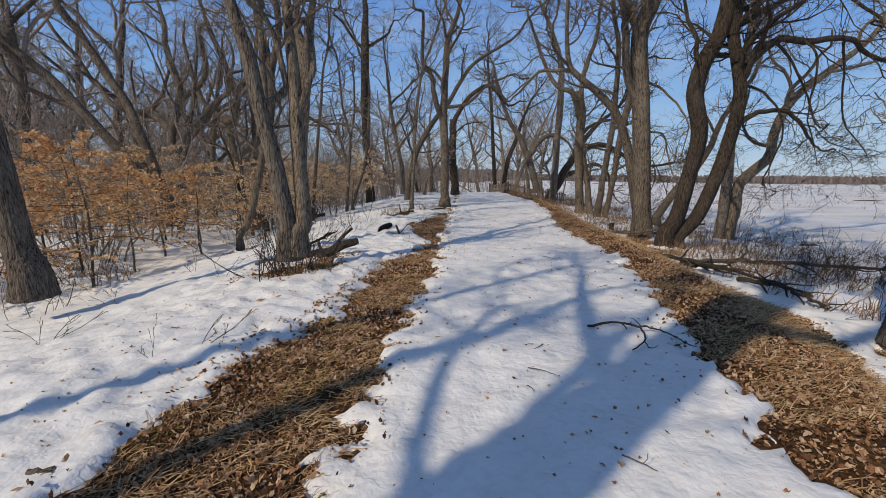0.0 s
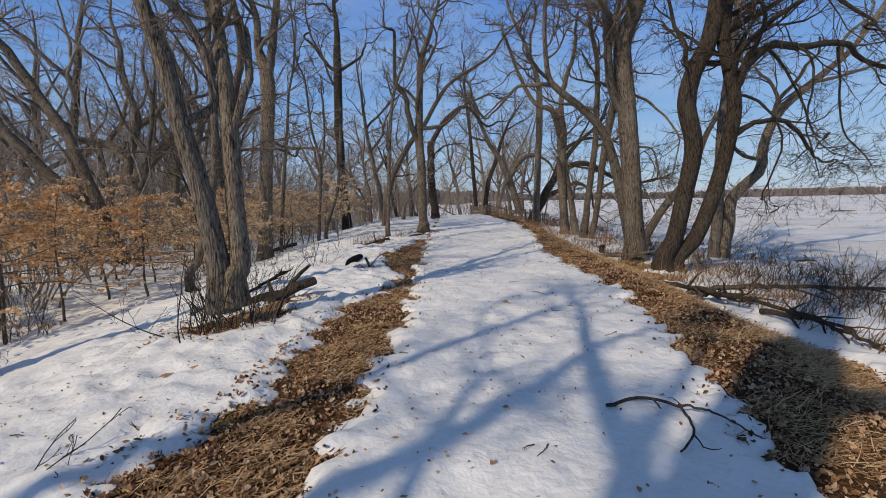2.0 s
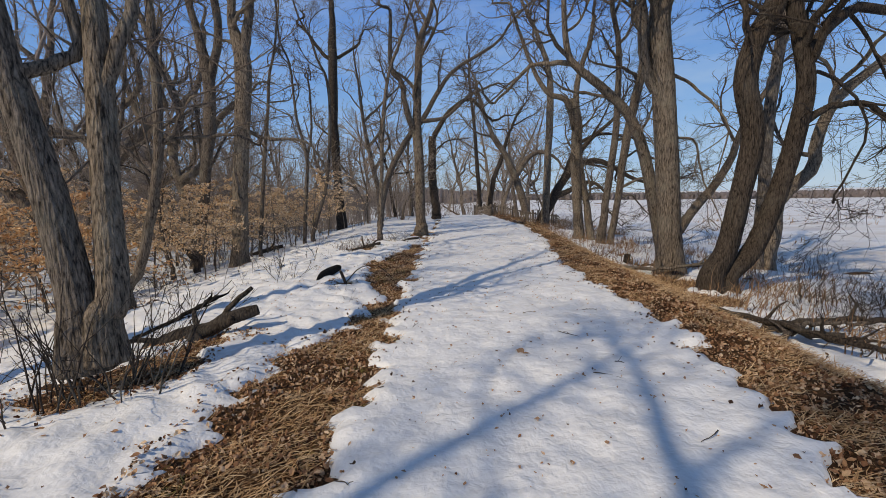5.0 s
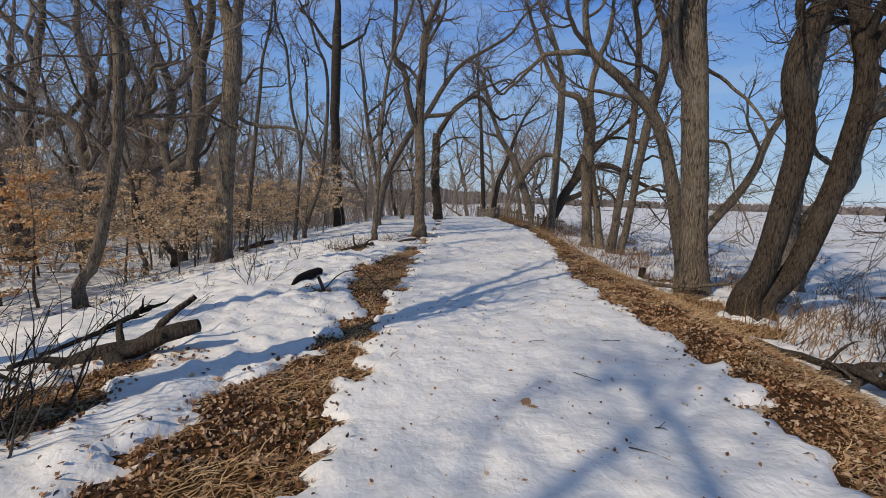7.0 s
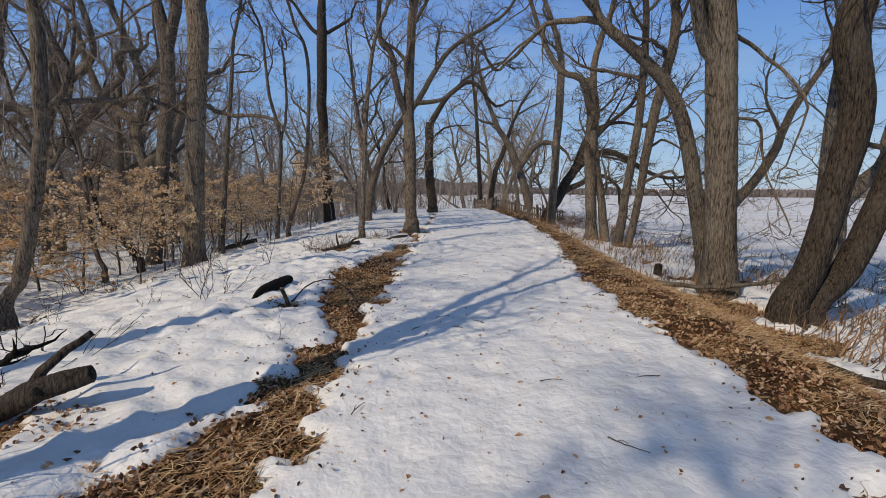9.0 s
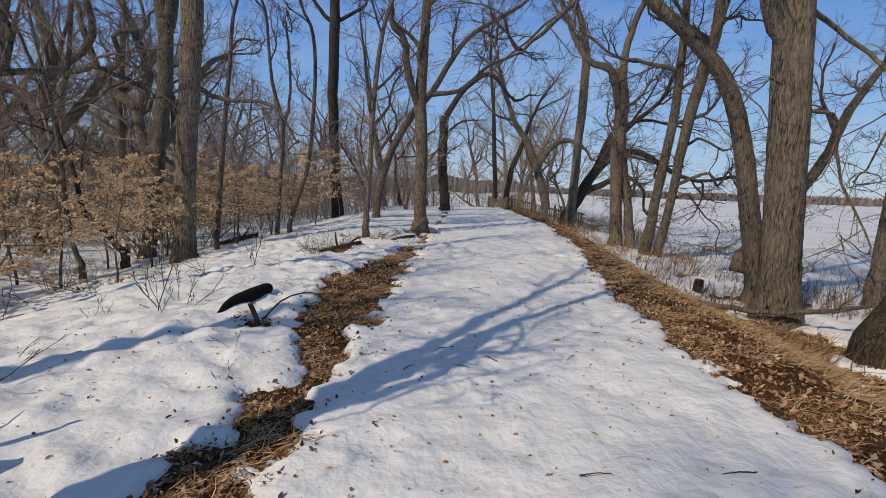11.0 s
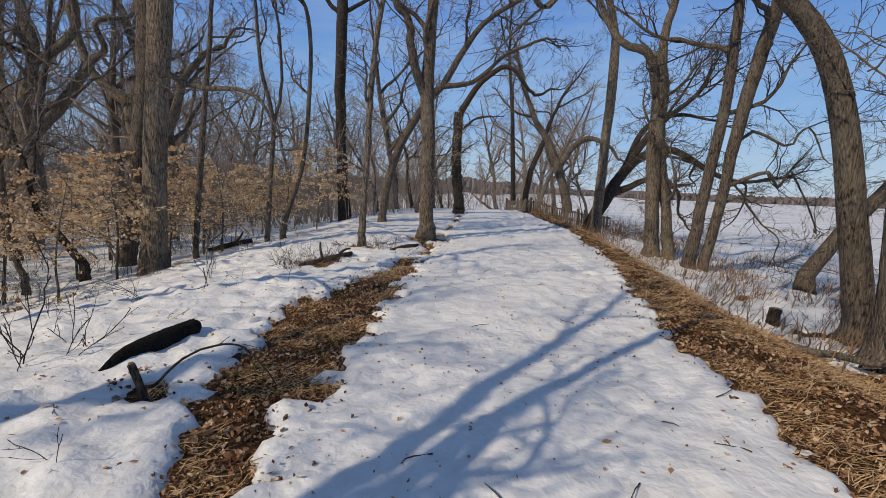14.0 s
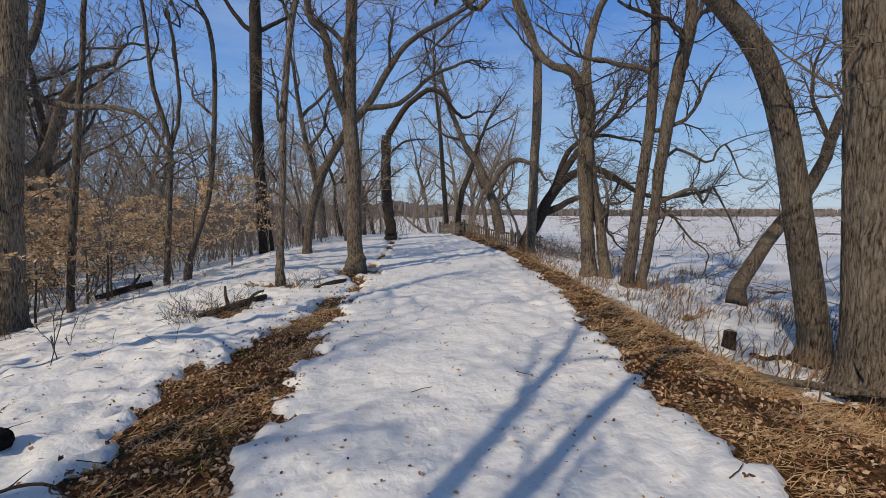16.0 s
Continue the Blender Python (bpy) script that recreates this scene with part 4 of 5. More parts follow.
stuff("green_grass", blades(p, height(p), RNG.uniform(0.05, 0.12, len(p)), 9, 0.8), MOSSY_GRASS, "low olive-green grass among the dead leaves", "grass")
p = litter_places(RNG, 2600, (-13, -1.2), (3, 24), lambda x, y: (bare(x, y) > -0.25) & (x < -1.2))
stuff("leaf_litter", leaves(p, height(p) + 0.01, RNG.uniform(0.016, 0.042, len(p)), 0.5, 5), DEAD_LEAF, "brown dead leaves scattered on the woodland snow", "leaves")
p = litter_places(RNG, 7500, (4.9, 20), (4, 36), lambda x, y: waves(x, y, 2.2, 51) + 0.9 - 0.12 * x > 0.1)
stuff("dry_weeds", blades(p, height(p), RNG.uniform(0.15, 0.5, len(p)), 15, 0.45, width=0.006), WEED, "thin dry weeds standing in the field snow", "weeds")
p = litter_places(RNG, 6000, (16, 120), (8, 160), lambda x, y: waves(x, y, 14.0, 52) > 0.25)
stuff("field_stubble", blades(p, height(p), RNG.uniform(0.2, 0.5, len(p)), 16, 0.5, width=0.02), DRY_GRASS, "pale stubble poking through the snow of the field", "stubble")

p = litter_places(RNG, 1700, (-2.2, 5.4), (1.5, 20), lambda x, y: (bare(x, y) > -0.16) & (bare(x, y) < 0.02))
stuff("leaf_clods", leaves(p, height(p) + 0.008, RNG.uniform(0.015, 0.04, len(p)), 0.7, 71), WET_LEAF, "dark wet leaf clods along the melting snow edge", "leaves")

# single leaves and bits on the snow
LEAF_MESHES = []
for k in range(6):
    size = np.array([1.0])
    LEAF_MESHES.append(mesh_of("fallen_leaf", *leaves(np.zeros((1, 2)), np.zeros(1), size, 0.12, 200 + k), DEAD_LEAF, False))


def leaf_on_snow(x, y, size, turn):
    ob = tagged(new("fallen_leaf", LEAF_MESHES[int(turn) % 6]), "single curled brown leaf lying on the snow", "leaf", "leaves on the snow")
    ob.matrix_world = pose(x, y, top_z(x, y) + size * 0.1, 0, 0, turn) @ Matrix.Scale(size, 4)


for x, y in litter_places(RNG, 270, (-2.2, 3.6), (1.4, 19), lambda x, y: bare(x, y) < -0.08):
    leaf_on_snow(x, y, RNG.uniform(0.018, 0.045), RNG.uniform(0, 360))
for x, y, size, turn in ((1.23, 7.0, 0.09, 20), (1.26, 6.93, 0.07, 140), (-0.62, 1.9, 0.07, 60), (-1.95, 2.05, 0.08, 10), (1.9, 10.2, 0.06, 15), (-2.1, 4.9, 0.1, 45), (-1.95, 5.1, 0.09, 100), (1.2, 2.5, 0.03, 5)):
    leaf_on_snow(x, y, size, turn)
p = litter_places(RNG, 5200, (-4.0, 4.6), (1.3, 26), lambda x, y: (bare(x, y) < -0.06) & (waves(x, y, 1.4, 61) > -0.5))
stuff("bark_crumbs", leaves(p, height(p) + 0.003, RNG.uniform(0.008, 0.028, len(p)), 0.4, 8), DEAD_LEAF, "tiny dark bits of bark and leaf on the snow", "debris")


def stick(name, label, line, radii, seed, mat=TWIG_DARK, kinks=5, side=0, side_len=0.2, category="twig", group=""):
    """A crooked stick through points of x, y and the height above the ground there."""
    rng = np.random.default_rng(seed)
    x0, y0 = line[0][:2]
    ob = tagged(new(name, None), label, category, group)
    ob.location = (x0, y0, top_z(x0, y0))
    end = line[-1]
    span = math.hypot(end[0] - x0, end[1] - y0) + 1e-6
    fall = (top_z(end[0], end[1]) - ob.location.z) / span
    pts = np.array([(x - x0, y - y0, fall * min(span, math.hypot(x - x0, y - y0)) + h) for x, y, h in line])
    p = smooth_line(np.column_stack((pts, np.linspace(*radii, len(pts)))), kinks * 4)
    p[1:-1, :3] += rng.normal(0, radii[0] * 0.3, (len(p) - 2, 3))
    soup = Soup()
    soup.tube(p[:, :3], p[:, 3], 8 if radii[0] > 0.02 else 6, 0.08, rng)
    part("stem", soup.mesh("stem", mat), ob)
    if side:
        s, d, r, at, _ = sprout(rng, p[None, :, :3], p[None, :, 3], side, 0.2, (0.5, 1.0))
        for a, b, c in zip(s, d, r):
            b = b + (0, 0, 0.15)
            q = wander(rng, a, b / np.linalg.norm(b), side_len * rng.uniform(0.5, 1.2), 5, 0.25, 0.0)
            sp = Soup()
            sp.tube(q, np.linspace(c * 0.7, 0.0018, 6), 5)
            part("side_twig", sp.mesh("side_twig", mat), ob)
    return ob


stick("fallen_branch", "dark crooked thin branch lying on the snowy trail", [(1.36, 3.95, 0.02), (1.6, 4.0, 0.04), (1.78, 3.82, 0.06), (1.72, 3.55, 0.05), (1.55, 3.4, 0.02)], (0.012, 0.006), 301, side=3, side_len=0.3)
stick("fallen_branch", "thin dark twig bent across the snow", [(1.78, 3.82, 0.06), (1.98, 3.75, 0.04), (2.1, 3.52, 0.02)], (0.009, 0.004), 302)
stick("fallen_branch", "pale broken branch lying on the snow", [(-2.05, 1.95, 0.02), (-1.85, 2.0, 0.02), (-1.68, 2.06, 0.02)], (0.014, 0.012), 303, BARK_TAN, side=2, side_len=0.12)
stick("fallen_branch", "pale grey pole lying across the foot of the bank tree", [(4.7, 12.75, 0.04), (5.15, 12.25, 0.1), (5.6, 11.9, 0.22), (6.3, 11.75, 0.4), (7.0, 11.7, 0.5)], (0.04, 0.022), 304, BARK_TAN, side=3, side_len=0.45)
stick("fallen_branch", "long dark fallen limb at the foot of the bank", [(4.7, 8.35, 0.1), (5.6, 8.4, 0.2), (6.8, 8.5, 0.25), (8.9, 8.6, 0.3)], (0.045, 0.03), 305, BARK_DARK, side=6, side_len=0.9)
stick("fallen_branch", "dark rotten branch lying along the bank", [(4.3, 8.9, 0.06), (4.65, 8.0, 0.08), (5.0, 7.0, 0.08), (5.2, 6.0, 0.06)], (0.042, 0.02), 306, BARK_DARK, side=7, side_len=0.5)
stick("fallen_branch", "dark splintered branch in a heap on the bank", [(4.55, 8.3, 0.08), (4.9, 7.9, 0.14), (5.35, 7.75, 0.12)], (0.06, 0.03), 308, BARK_DARK, side=5, side_len=0.5)
stick("fallen_branch", "grey splintered branch in a heap on the bank", [(4.45, 7.9, 0.05), (4.9, 8.1, 0.16), (5.6, 8.0, 0.2)], (0.04, 0.02), 309, BARK_GREY, side=4, side_len=0.4)
stick("fallen_branch", "dark bowed branch resting on the bank", [(4.75, 6.9, 0.05), (4.95, 6.3, 0.12), (5.0, 5.5, 0.05)], (0.04, 0.018), 310, BARK_DARK, side=6, side_len=0.45)
stick("fallen_branch", "dark low branch lying on the field edge", [(5.4, 13.6, 0.03), (5.8, 13.3, 0.06), (6.8, 13.2, 0.05)], (0.04, 0.02), 307, BARK_DARK, side=4, side_len=0.5)
for k in range(46):
    x, y = litter_places(RNG, 1, (-2.6, 3.6), (1.6, 16), lambda x, y: bare(x, y) < -0.02)[0]
    a, ll = RNG.uniform(0, 6.28), RNG.uniform(0.05, 0.24)
    stick("fallen_twig", "short dark twig lying on the snow", [(x, y, 0.008), (x + ll * 0.5 * math.cos(a) + RNG.normal(0, 0.02), y + ll * 0.5 * math.sin(a), 0.012), (x + ll * math.cos(a), y + ll * math.sin(a), 0.006)], (0.004, 0.002), 400 + k, side=int(RNG.integers(0, 2)), side_len=0.06, kinks=3, group="twigs on the snow")


# ---- logs, stubs and stumps ----
def log(label, line, seed, mat, stubs=(), cut=True, hollow=False):
    """A fallen log: points of x, y, height above the ground, radius; stubs are broken branches on it."""
    rng = np.random.default_rng(seed)
    x0, y0 = line[0][:2]
    ob = tagged(new("log", None), label, "log")
    ob.location = (x0, y0, top_z(x0, y0))
    p = np.array([(x - x0, y - y0, float(ground_z(x, y)) - ob.location.z + h, r) for x, y, h, r in line])
    p = smooth_line(p, 60)
    body = Soup()
    body.tube(p[:, :3], p[:, 3], 30, 0.16, rng)
    part("bark", body.mesh("bark", mat), ob)
    if cut:
        face = Soup()
        d = p[-1, :3] - p[-2, :3]
        d /= np.linalg.norm(d)
        face.tube([p[-1, :3] - d * 0.01, p[-1, :3] + d * 0.006], [p[-1, 3] * 0.88, p[-1, 3] * 0.8], 18)
        part("cut_face", face.mesh("cut_face", CHAR if hollow else CUT), ob, "dark weathered end grain")
    for at, way, ll, r in stubs:
        q = p[int(at * 59)]
        w = wander(rng, q[:3], np.array(way) / np.linalg.norm(way), ll, 7, 0.13, 0.0)
        sp = Soup()
        sp.tube(w, np.linspace(r, r * 0.55, 8), 12, 0.1, rng)
        part("branch_stub", sp.mesh("branch_stub", mat), ob)
    return ob


log("fallen dark grey log with broken prongs half sunk in snow", [(-2.75, 7.86, 0.04, 0.06), (-2.35, 7.86, 0.08, 0.085), (-2.1, 7.95, 0.13, 0.075), (-1.85, 7.95, 0.2, 0.07), (-1.58, 8.06, 0.27, 0.055)], 501, BARK_DARK,
    [(0.55, (0.62, 0.35, 0.42), 0.62, 0.04), (0.4, (-0.1, 0.5, 0.55), 0.3, 0.04), (0.3, (1.0, -0.42, -0.08), 0.95, 0.07), (0.75, (0.1, -0.5, 0.3), 0.16, 0.03), (0.15, (-0.5, -0.4, 0.25), 0.5, 0.035)], hollow=True)
stick("fallen_branch", "charred dark branch propped on the log", [(-2.95, 7.95, 0.1), (-2.6, 8.05, 0.18), (-2.25, 8.15, 0.3), (-2.1, 8.2, 0.36)], (0.018, 0.03), 502, CHAR, side=5, side_len=0.35)
stick("fallen_branch", "dark forked branch sticking out of snow", [(-3.3, 7.6, 0.03), (-2.9, 7.4, 0.12), (-2.5, 7.25, 0.1)], (0.025, 0.012), 503, TWIG_DARK, side=5, side_len=0.4)
log("short charred black log lying on the snow", [(-1.62, 10.82, 0.06, 0.015), (-1.57, 11.03, 0.085, 0.05), (-1.49, 11.37, 0.11, 0.09), (-1.43, 11.68, 0.13, 0.08)], 504, CHAR, cut=False)
log("dark rotting log deep in the woods", [(-7.1, 21.5, 0.08, 0.09), (-6.5, 21.8, 0.12, 0.12), (-5.9, 22.0, 0.16, 0.08)], 505, BARK_DARK, [(0.6, (0.2, 0.2, 0.8), 0.5, 0.05)], cut=False)
log("mossy broken log at the trail's edge", [(-1.75, 15.2, 0.05, 0.04), (-1.4, 15.7, 0.08, 0.055), (-1.1, 16.2, 0.1, 0.04)], 507, BARK_DARK, [(0.4, (-0.3, 0.2, 0.5), 0.35, 0.03), (0.7, (0.3, 0.2, 0.4), 0.3, 0.03)], cut=False)
log("low dark log beside the flared tree", [(-0.5, 17.2, 0.04, 0.04), (-0.2, 17.6, 0.07, 0.06), (0.0, 18.0, 0.07, 0.045)], 508, BARK_DARK, cut=False)


def stump(label, x, y, tall, r, seed, lean=(0.05, 0.0), mat=BARK_GREY):
    rng = np.random.default_rng(seed)
    ob = tagged(new("stump", None), label, "stump")
    ob.location = (x, y, top_z(x, y))
    p = smooth_line([(0, 0, -0.08, r * 1.35), (lean[0] * 0.3, lean[1] * 0.3, tall * 0.35, r), (lean[0], lean[1], tall, r * 0.92)], 14)
    s = Soup()
    s.tube(p[:, :3], p[:, 3], 18, 0.1, rng)
    part("bark", s.mesh("bark", mat), ob)
    top = Soup()
    top.tube([(lean[0], lean[1], tall - 0.02), (lean[0], lean[1], tall + 0.012)], [r * 0.8, r * 0.6], 14, 0.12, rng)
    part("broken_top", top.mesh("broken_top", CUT), ob, "pale splintered wood")


stump("short broken stub leaning out of the snow", -1.03, 10.5, 0.27, 0.026, 520, (-0.1, 0.02), BARK_DARK)
stick("fallen_branch", "thin dark branch arching from the broken stub", [(-1.03, 10.55, 0.08), (-0.85, 10.7, 0.26), (-0.6, 10.85, 0.3), (-0.38, 10.8, 0.18), (-0.25, 10.75, 0.04)], (0.010, 0.004), 521, side=3, side_len=0.2)
stump("small weathered stump on the bank", 5.35, 13.9, 0.24, 0.075, 522, (0.03, 0.02), BARK_DARK)


# ---- shrubs, saplings and beech leaves ----
def shrub(label, stems, tall, spread, seed, mat, group, per=(4, 3), category="shrub"):
    rng = np.random.default_rng(seed)
    ob = tagged(new("shrub", None), label, category, group)
    s = Soup()
    a, r = rng.uniform(0, 6.28, stems), np.sqrt(rng.uniform(0, 1, stems)) * spread * 0.5
    p = np.stack((np.cos(a) * r, np.sin(a) * r, np.full(stems, -0.05)), -1)
    d = np.stack((np.cos(a) * r * 0.6, np.sin(a) * r * 0.6, np.full(stems, 0.9)), -1) + rng.normal(0, 0.15, (stems, 3))
    ll = tall * rng.uniform(0.4, 1.15, stems)
    lines = grow(rng, p, d, ll, 8, 0.14, 0.02)
    rads = taper(rng.uniform(0.004, 0.011, stems) * tall, 8, 0.0)
    tubes(s, lines, np.maximum(rads, 0.0025), 5)
    for n, share, steps in zip(per, (0.45, 0.45), (3, 1)):
        q, e, r, at, who = sprout(rng, lines, rads, n, 0.25, (0.4, 1.0))
        ll = ll[who] * share * rng.uniform(0.5, 1.2, len(q))
        lines = grow(rng, q, e, ll, steps, 0.2, 0.03)
        rads = np.maximum(taper(np.minimum(r * 0.6, 0.006), steps, 0.0), 0.0022)
        if steps == 1:
            spikes(s, lines[:, 0], lines[:, 1], rads[:, 0] * 1.1)
        else:
            tubes(s, lines, rads, 3)
    tagged(part("twig_mass", s.mesh("twig_mass", mat), ob), kind="stuff")
    return ob


def keep_out(x, y):
    """True where the trail and its edges lie."""
    return np.interp(y, *STRIP_EDGE) - 0.9 < x < np.interp(y, *BANK_EDGE) + 0.4


def scatter(models, count, seed, xr, yr, scale, test=None):
    rng = np.random.default_rng(seed)
    done = 0
    while done < count:
        x, y = rng.uniform(*xr), rng.uniform(*yr)
        if keep_out(x, y) or (test and not test(x, y)):
            continue
        s = rng.uniform(*scale)
        made = copy_thing(models[done % len(models)], pose(x, y, float(ground_z(x, y)), 0, 0, rng.uniform(0, 360)))
        made.scale = (s, s, s)
        done += 1


BRUSH = [shrub("thicket of thin bare stems in the snow", 11, 0.95, 1.1, 600 + k, TWIG_DARK, "bare brush of the woods", (3, 3)) for k in range(3)]
TALL_BRUSH = [shrub("tall thin bare saplings in the woods", 7, 3.2, 1.6, 610 + k, TWIG_PALE, "tall bare saplings of the woods", (8, 9), "sapling") for k in range(3)]
SPRIG = [shrub("single thin bare sprig standing in snow", 2, 0.42, 0.12, 620 + k, TWIG_DARK, "sprigs in the snow", (2, 2), "sprig") for k in range(4)]
FIELD_BRUSH = [shrub("low tangled bare brush at the field edge", 20, 0.75, 1.3, 630 + k, TWIG_DARK, "brush at the field edge", (5, 4)) for k in range(2)]
for k, m in enumerate(BRUSH + TALL_BRUSH + SPRIG + FIELD_BRUSH):
    x, y = (-7.2 - 0.9 * k, 9.0 + 1.1 * k) if k < 6 else ((-2.6 - 0.35 * (k - 6), 9.5 + 1.3 * (k - 6)) if k < 10 else (7.6 + 0.8 * (k - 10), 9.4 + 0.5 * (k - 10)))
    m.location = (x, y, float(ground_z(x, y)))
scatter(BRUSH, 40, 1, (-14, -5.2), (5.5, 24), (0.5, 1.2), lambda x, y: x > -y - 2)
scatter(TALL_BRUSH, 50, 2, (-28, -7.5), (14, 44), (0.8, 1.5), lambda x, y: x > -y + 2)
scatter(TALL_BRUSH, 22, 3, (-9, -1), (25, 48), (0.7, 1.3))
scatter(TALL_BRUSH, 12, 9, (-3, 9), (46, 62), (0.8, 1.3))
scatter(SPRIG, 60, 4, (-6.5, -1.8), (2.6, 19), (0.5, 1.5))
scatter(FIELD_BRUSH, 14, 5, (7.6, 14), (6.5, 26), (0.5, 1.15))
scatter(BRUSH, 8, 6, (5.5, 9), (22, 34), (0.7, 1.2))
for k, (x, y, s) in enumerate(((-2.06, 3.5, 1.25), (-1.85, 3.55, 0.9), (-2.35, 3.4, 0.8), (-1.4, 13.8, 1.1), (-1.55, 15.2, 1.2), (-1.1, 15.9, 1.0), (-2.3, 10.9, 2.2), (-0.9, 9.75, 0.8), (-2.95, 9.2, 2.0), (-0.75, 9.2, 0.8), (-2.3, 13.2, 1.9))):
    made = copy_thing(SPRIG[k % 4], pose(x, y, float(ground_z(x, y)), 0, 0, 77 * k))
    made.scale = (s, s, s)
for k, (x, y, s) in enumerate(((6.5, 9.3, 1.0), (7.1, 10.0, 1.1), (7.5, 8.9, 1.2), (6.9, 8.3, 0.9), (6.2, 8.9, 0.7), (8.2, 9.6, 1.2), (5.9, 7.6, 0.6), (6.6, 7.2, 0.8), (7.6, 7.4, 0.9), (8.6, 8.3, 1.1), (7.4, 11.0, 0.8), (6.3, 14.2, 0.7), (7.2, 15.2, 0.8), (7.6, 18.6, 0.7), (6.9, 21.2, 0.7))):
    made = copy_thing(FIELD_BRUSH[k % 2], pose(x, y, float(ground_z(x, y)), 0, 0, 50 * k))
    made.scale = (s, s, s)
SPROUTS = shrub("dense upright sprouts round the foot of the clump", 60, 1.05, 1.15, 640, TWIG_DARK, "sprouts at the tree foot", (2, 1))
SPROUTS.location = (-2.28, 6.42, float(ground_z(-2.28, 6.42)))
TUFT = shrub("reddish-brown twiggy tuft at the trail edge", 30, 0.4, 0.6, 641, TWIG, "twiggy tufts at the trail edge", (4, 2))
TUFT.location = (-1.45, 15.5, float(ground_z(-1.45, 15.5)))
copy_thing(TUFT, pose(-1.75, 14.9, float(ground_z(-1.75, 14.9)), 0, 0, 80))
copy_thing(TUFT, pose(-0.6, 17.2, float(ground_z(-0.6, 17.2)), 0, 0, 160))


def beech(seed, tall, count, low, leaf=BEECH_LEAF):
    """A young beech: a thin trunk, level branches and papery leaves that hung on through the winter."""
    rng = np.random.default_rng(seed)
    ob = tagged(new("beech_sapling", None), "young beech still hung with papery orange-brown leaves", "sapling", "young beeches in brown leaf")
    trunk, twigs = Soup(), Soup()
    line = wander(rng, (0, 0, -0.1), (0, 0, 1), tall, 12, 0.06, 0.05)
    rad = np.linspace(0.035, 0.006, 13)
    trunk.tube(line, rad, 8)
    p, d, r, at, _ = sprout(rng, line[None], rad[None], 16, low, (1.1, 1.5))
    d[:, 2] = np.abs(d[:, 2]) * 0.3
    ll = (1.25 - at) * 2.4 * rng.uniform(0.7, 1.3, len(p))
    lines = grow(rng, p, d, ll, 8, 0.1, 0.0)
    tubes(twigs, lines, taper(np.minimum(r * 0.6, 0.014), 8, 0.002), 5)
    q, e, r2, _, who = sprout(rng, lines, taper(np.full(len(p), 0.01), 8, 0.002), 7, 0.15, (0.6, 1.0))
    e[:, 2] *= 0.25
    fine = grow(rng, q, e, ll[who] * 0.45 * rng.uniform(0.6, 1.2, len(q)), 5, 0.12, 0.0)
    tubes(twigs, fine, taper(np.full(len(q), 0.005), 5, 0.001), 3)
    i, s = rng.integers(0, len(fine), count), rng.uniform(0, 4.99, count)
    a = s.astype(int)
    spots = fine[i, a] + (s - a)[:, None] * (fine[i, a + 1] - fine[i, a]) + rng.normal(0, 0.025, (count, 3))
    v, quads = leaves(spots[:, :2], spots[:, 2], rng.uniform(0.05, 0.085, count), 0.75, seed, True)
    part("trunk", trunk.mesh("trunk", BARK_GREY), ob)
    tagged(part("twig_mass", twigs.mesh("twig_mass", TWIG), ob), kind="stuff")
    tagged(part("foliage", mesh_of("foliage", v, quads, leaf, False), ob, "papery orange-brown leaves"), kind="stuff")
    return ob


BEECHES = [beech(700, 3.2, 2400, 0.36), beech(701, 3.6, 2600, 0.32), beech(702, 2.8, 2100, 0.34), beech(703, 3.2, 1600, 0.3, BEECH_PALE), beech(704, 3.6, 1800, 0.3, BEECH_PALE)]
for k, (x, y, s, turn) in enumerate(((-7.6, 9.3, 1.0, 0), (-9.4, 11.2, 1.0, 40), (-6.9, 12.4, 0.95, 0), (-7.2, 15.2, 0.9, 100), (-8.6, 13.4, 1.0, 200), (-10.8, 9.0, 1.0, 300), (-6.0, 18.0, 0.75, 60), (-8.2, 17.8, 0.9, 150), (-6.6, 20.4, 0.85, 20), (-11.5, 12.5, 1.1, 90), (-9.2, 7.6, 0.95, 220), (-4.4, 24.0, 0.9, 10), (-10.5, 16.5, 1.0, 250), (-12.5, 8.0, 1.05, 120), (-12.8, 15.5, 1.05, 35), (-8.6, 8.2, 0.8, 310), (-11.6, 6.6, 0.9, 70), (-5.4, 14.4, 0.6, 130), (-9.6, 20.5, 0.9, 15), (-7.8, 10.9, 0.85, 260), (-13.8, 11.0, 1.1, 190), (-5.2, 21.5, 0.7, 340), (-6.2, 16.6, 0.85, 50), (-7.6, 19.4, 0.95, 110), (-8.9, 16.0, 0.9, 280), (-6.0, 23.4, 0.8, 200), (-5.2, 18.9, 0.8, 30), (-4.3, 20.8, 0.75, 75), (-5.9, 20.2, 0.8, 140))):
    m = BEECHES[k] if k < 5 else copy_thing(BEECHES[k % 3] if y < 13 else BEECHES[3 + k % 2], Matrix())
    m.matrix_basis = pose(x, y, float(ground_z(x, y)), 0, 0, turn) @ Matrix.Scale(s, 4)


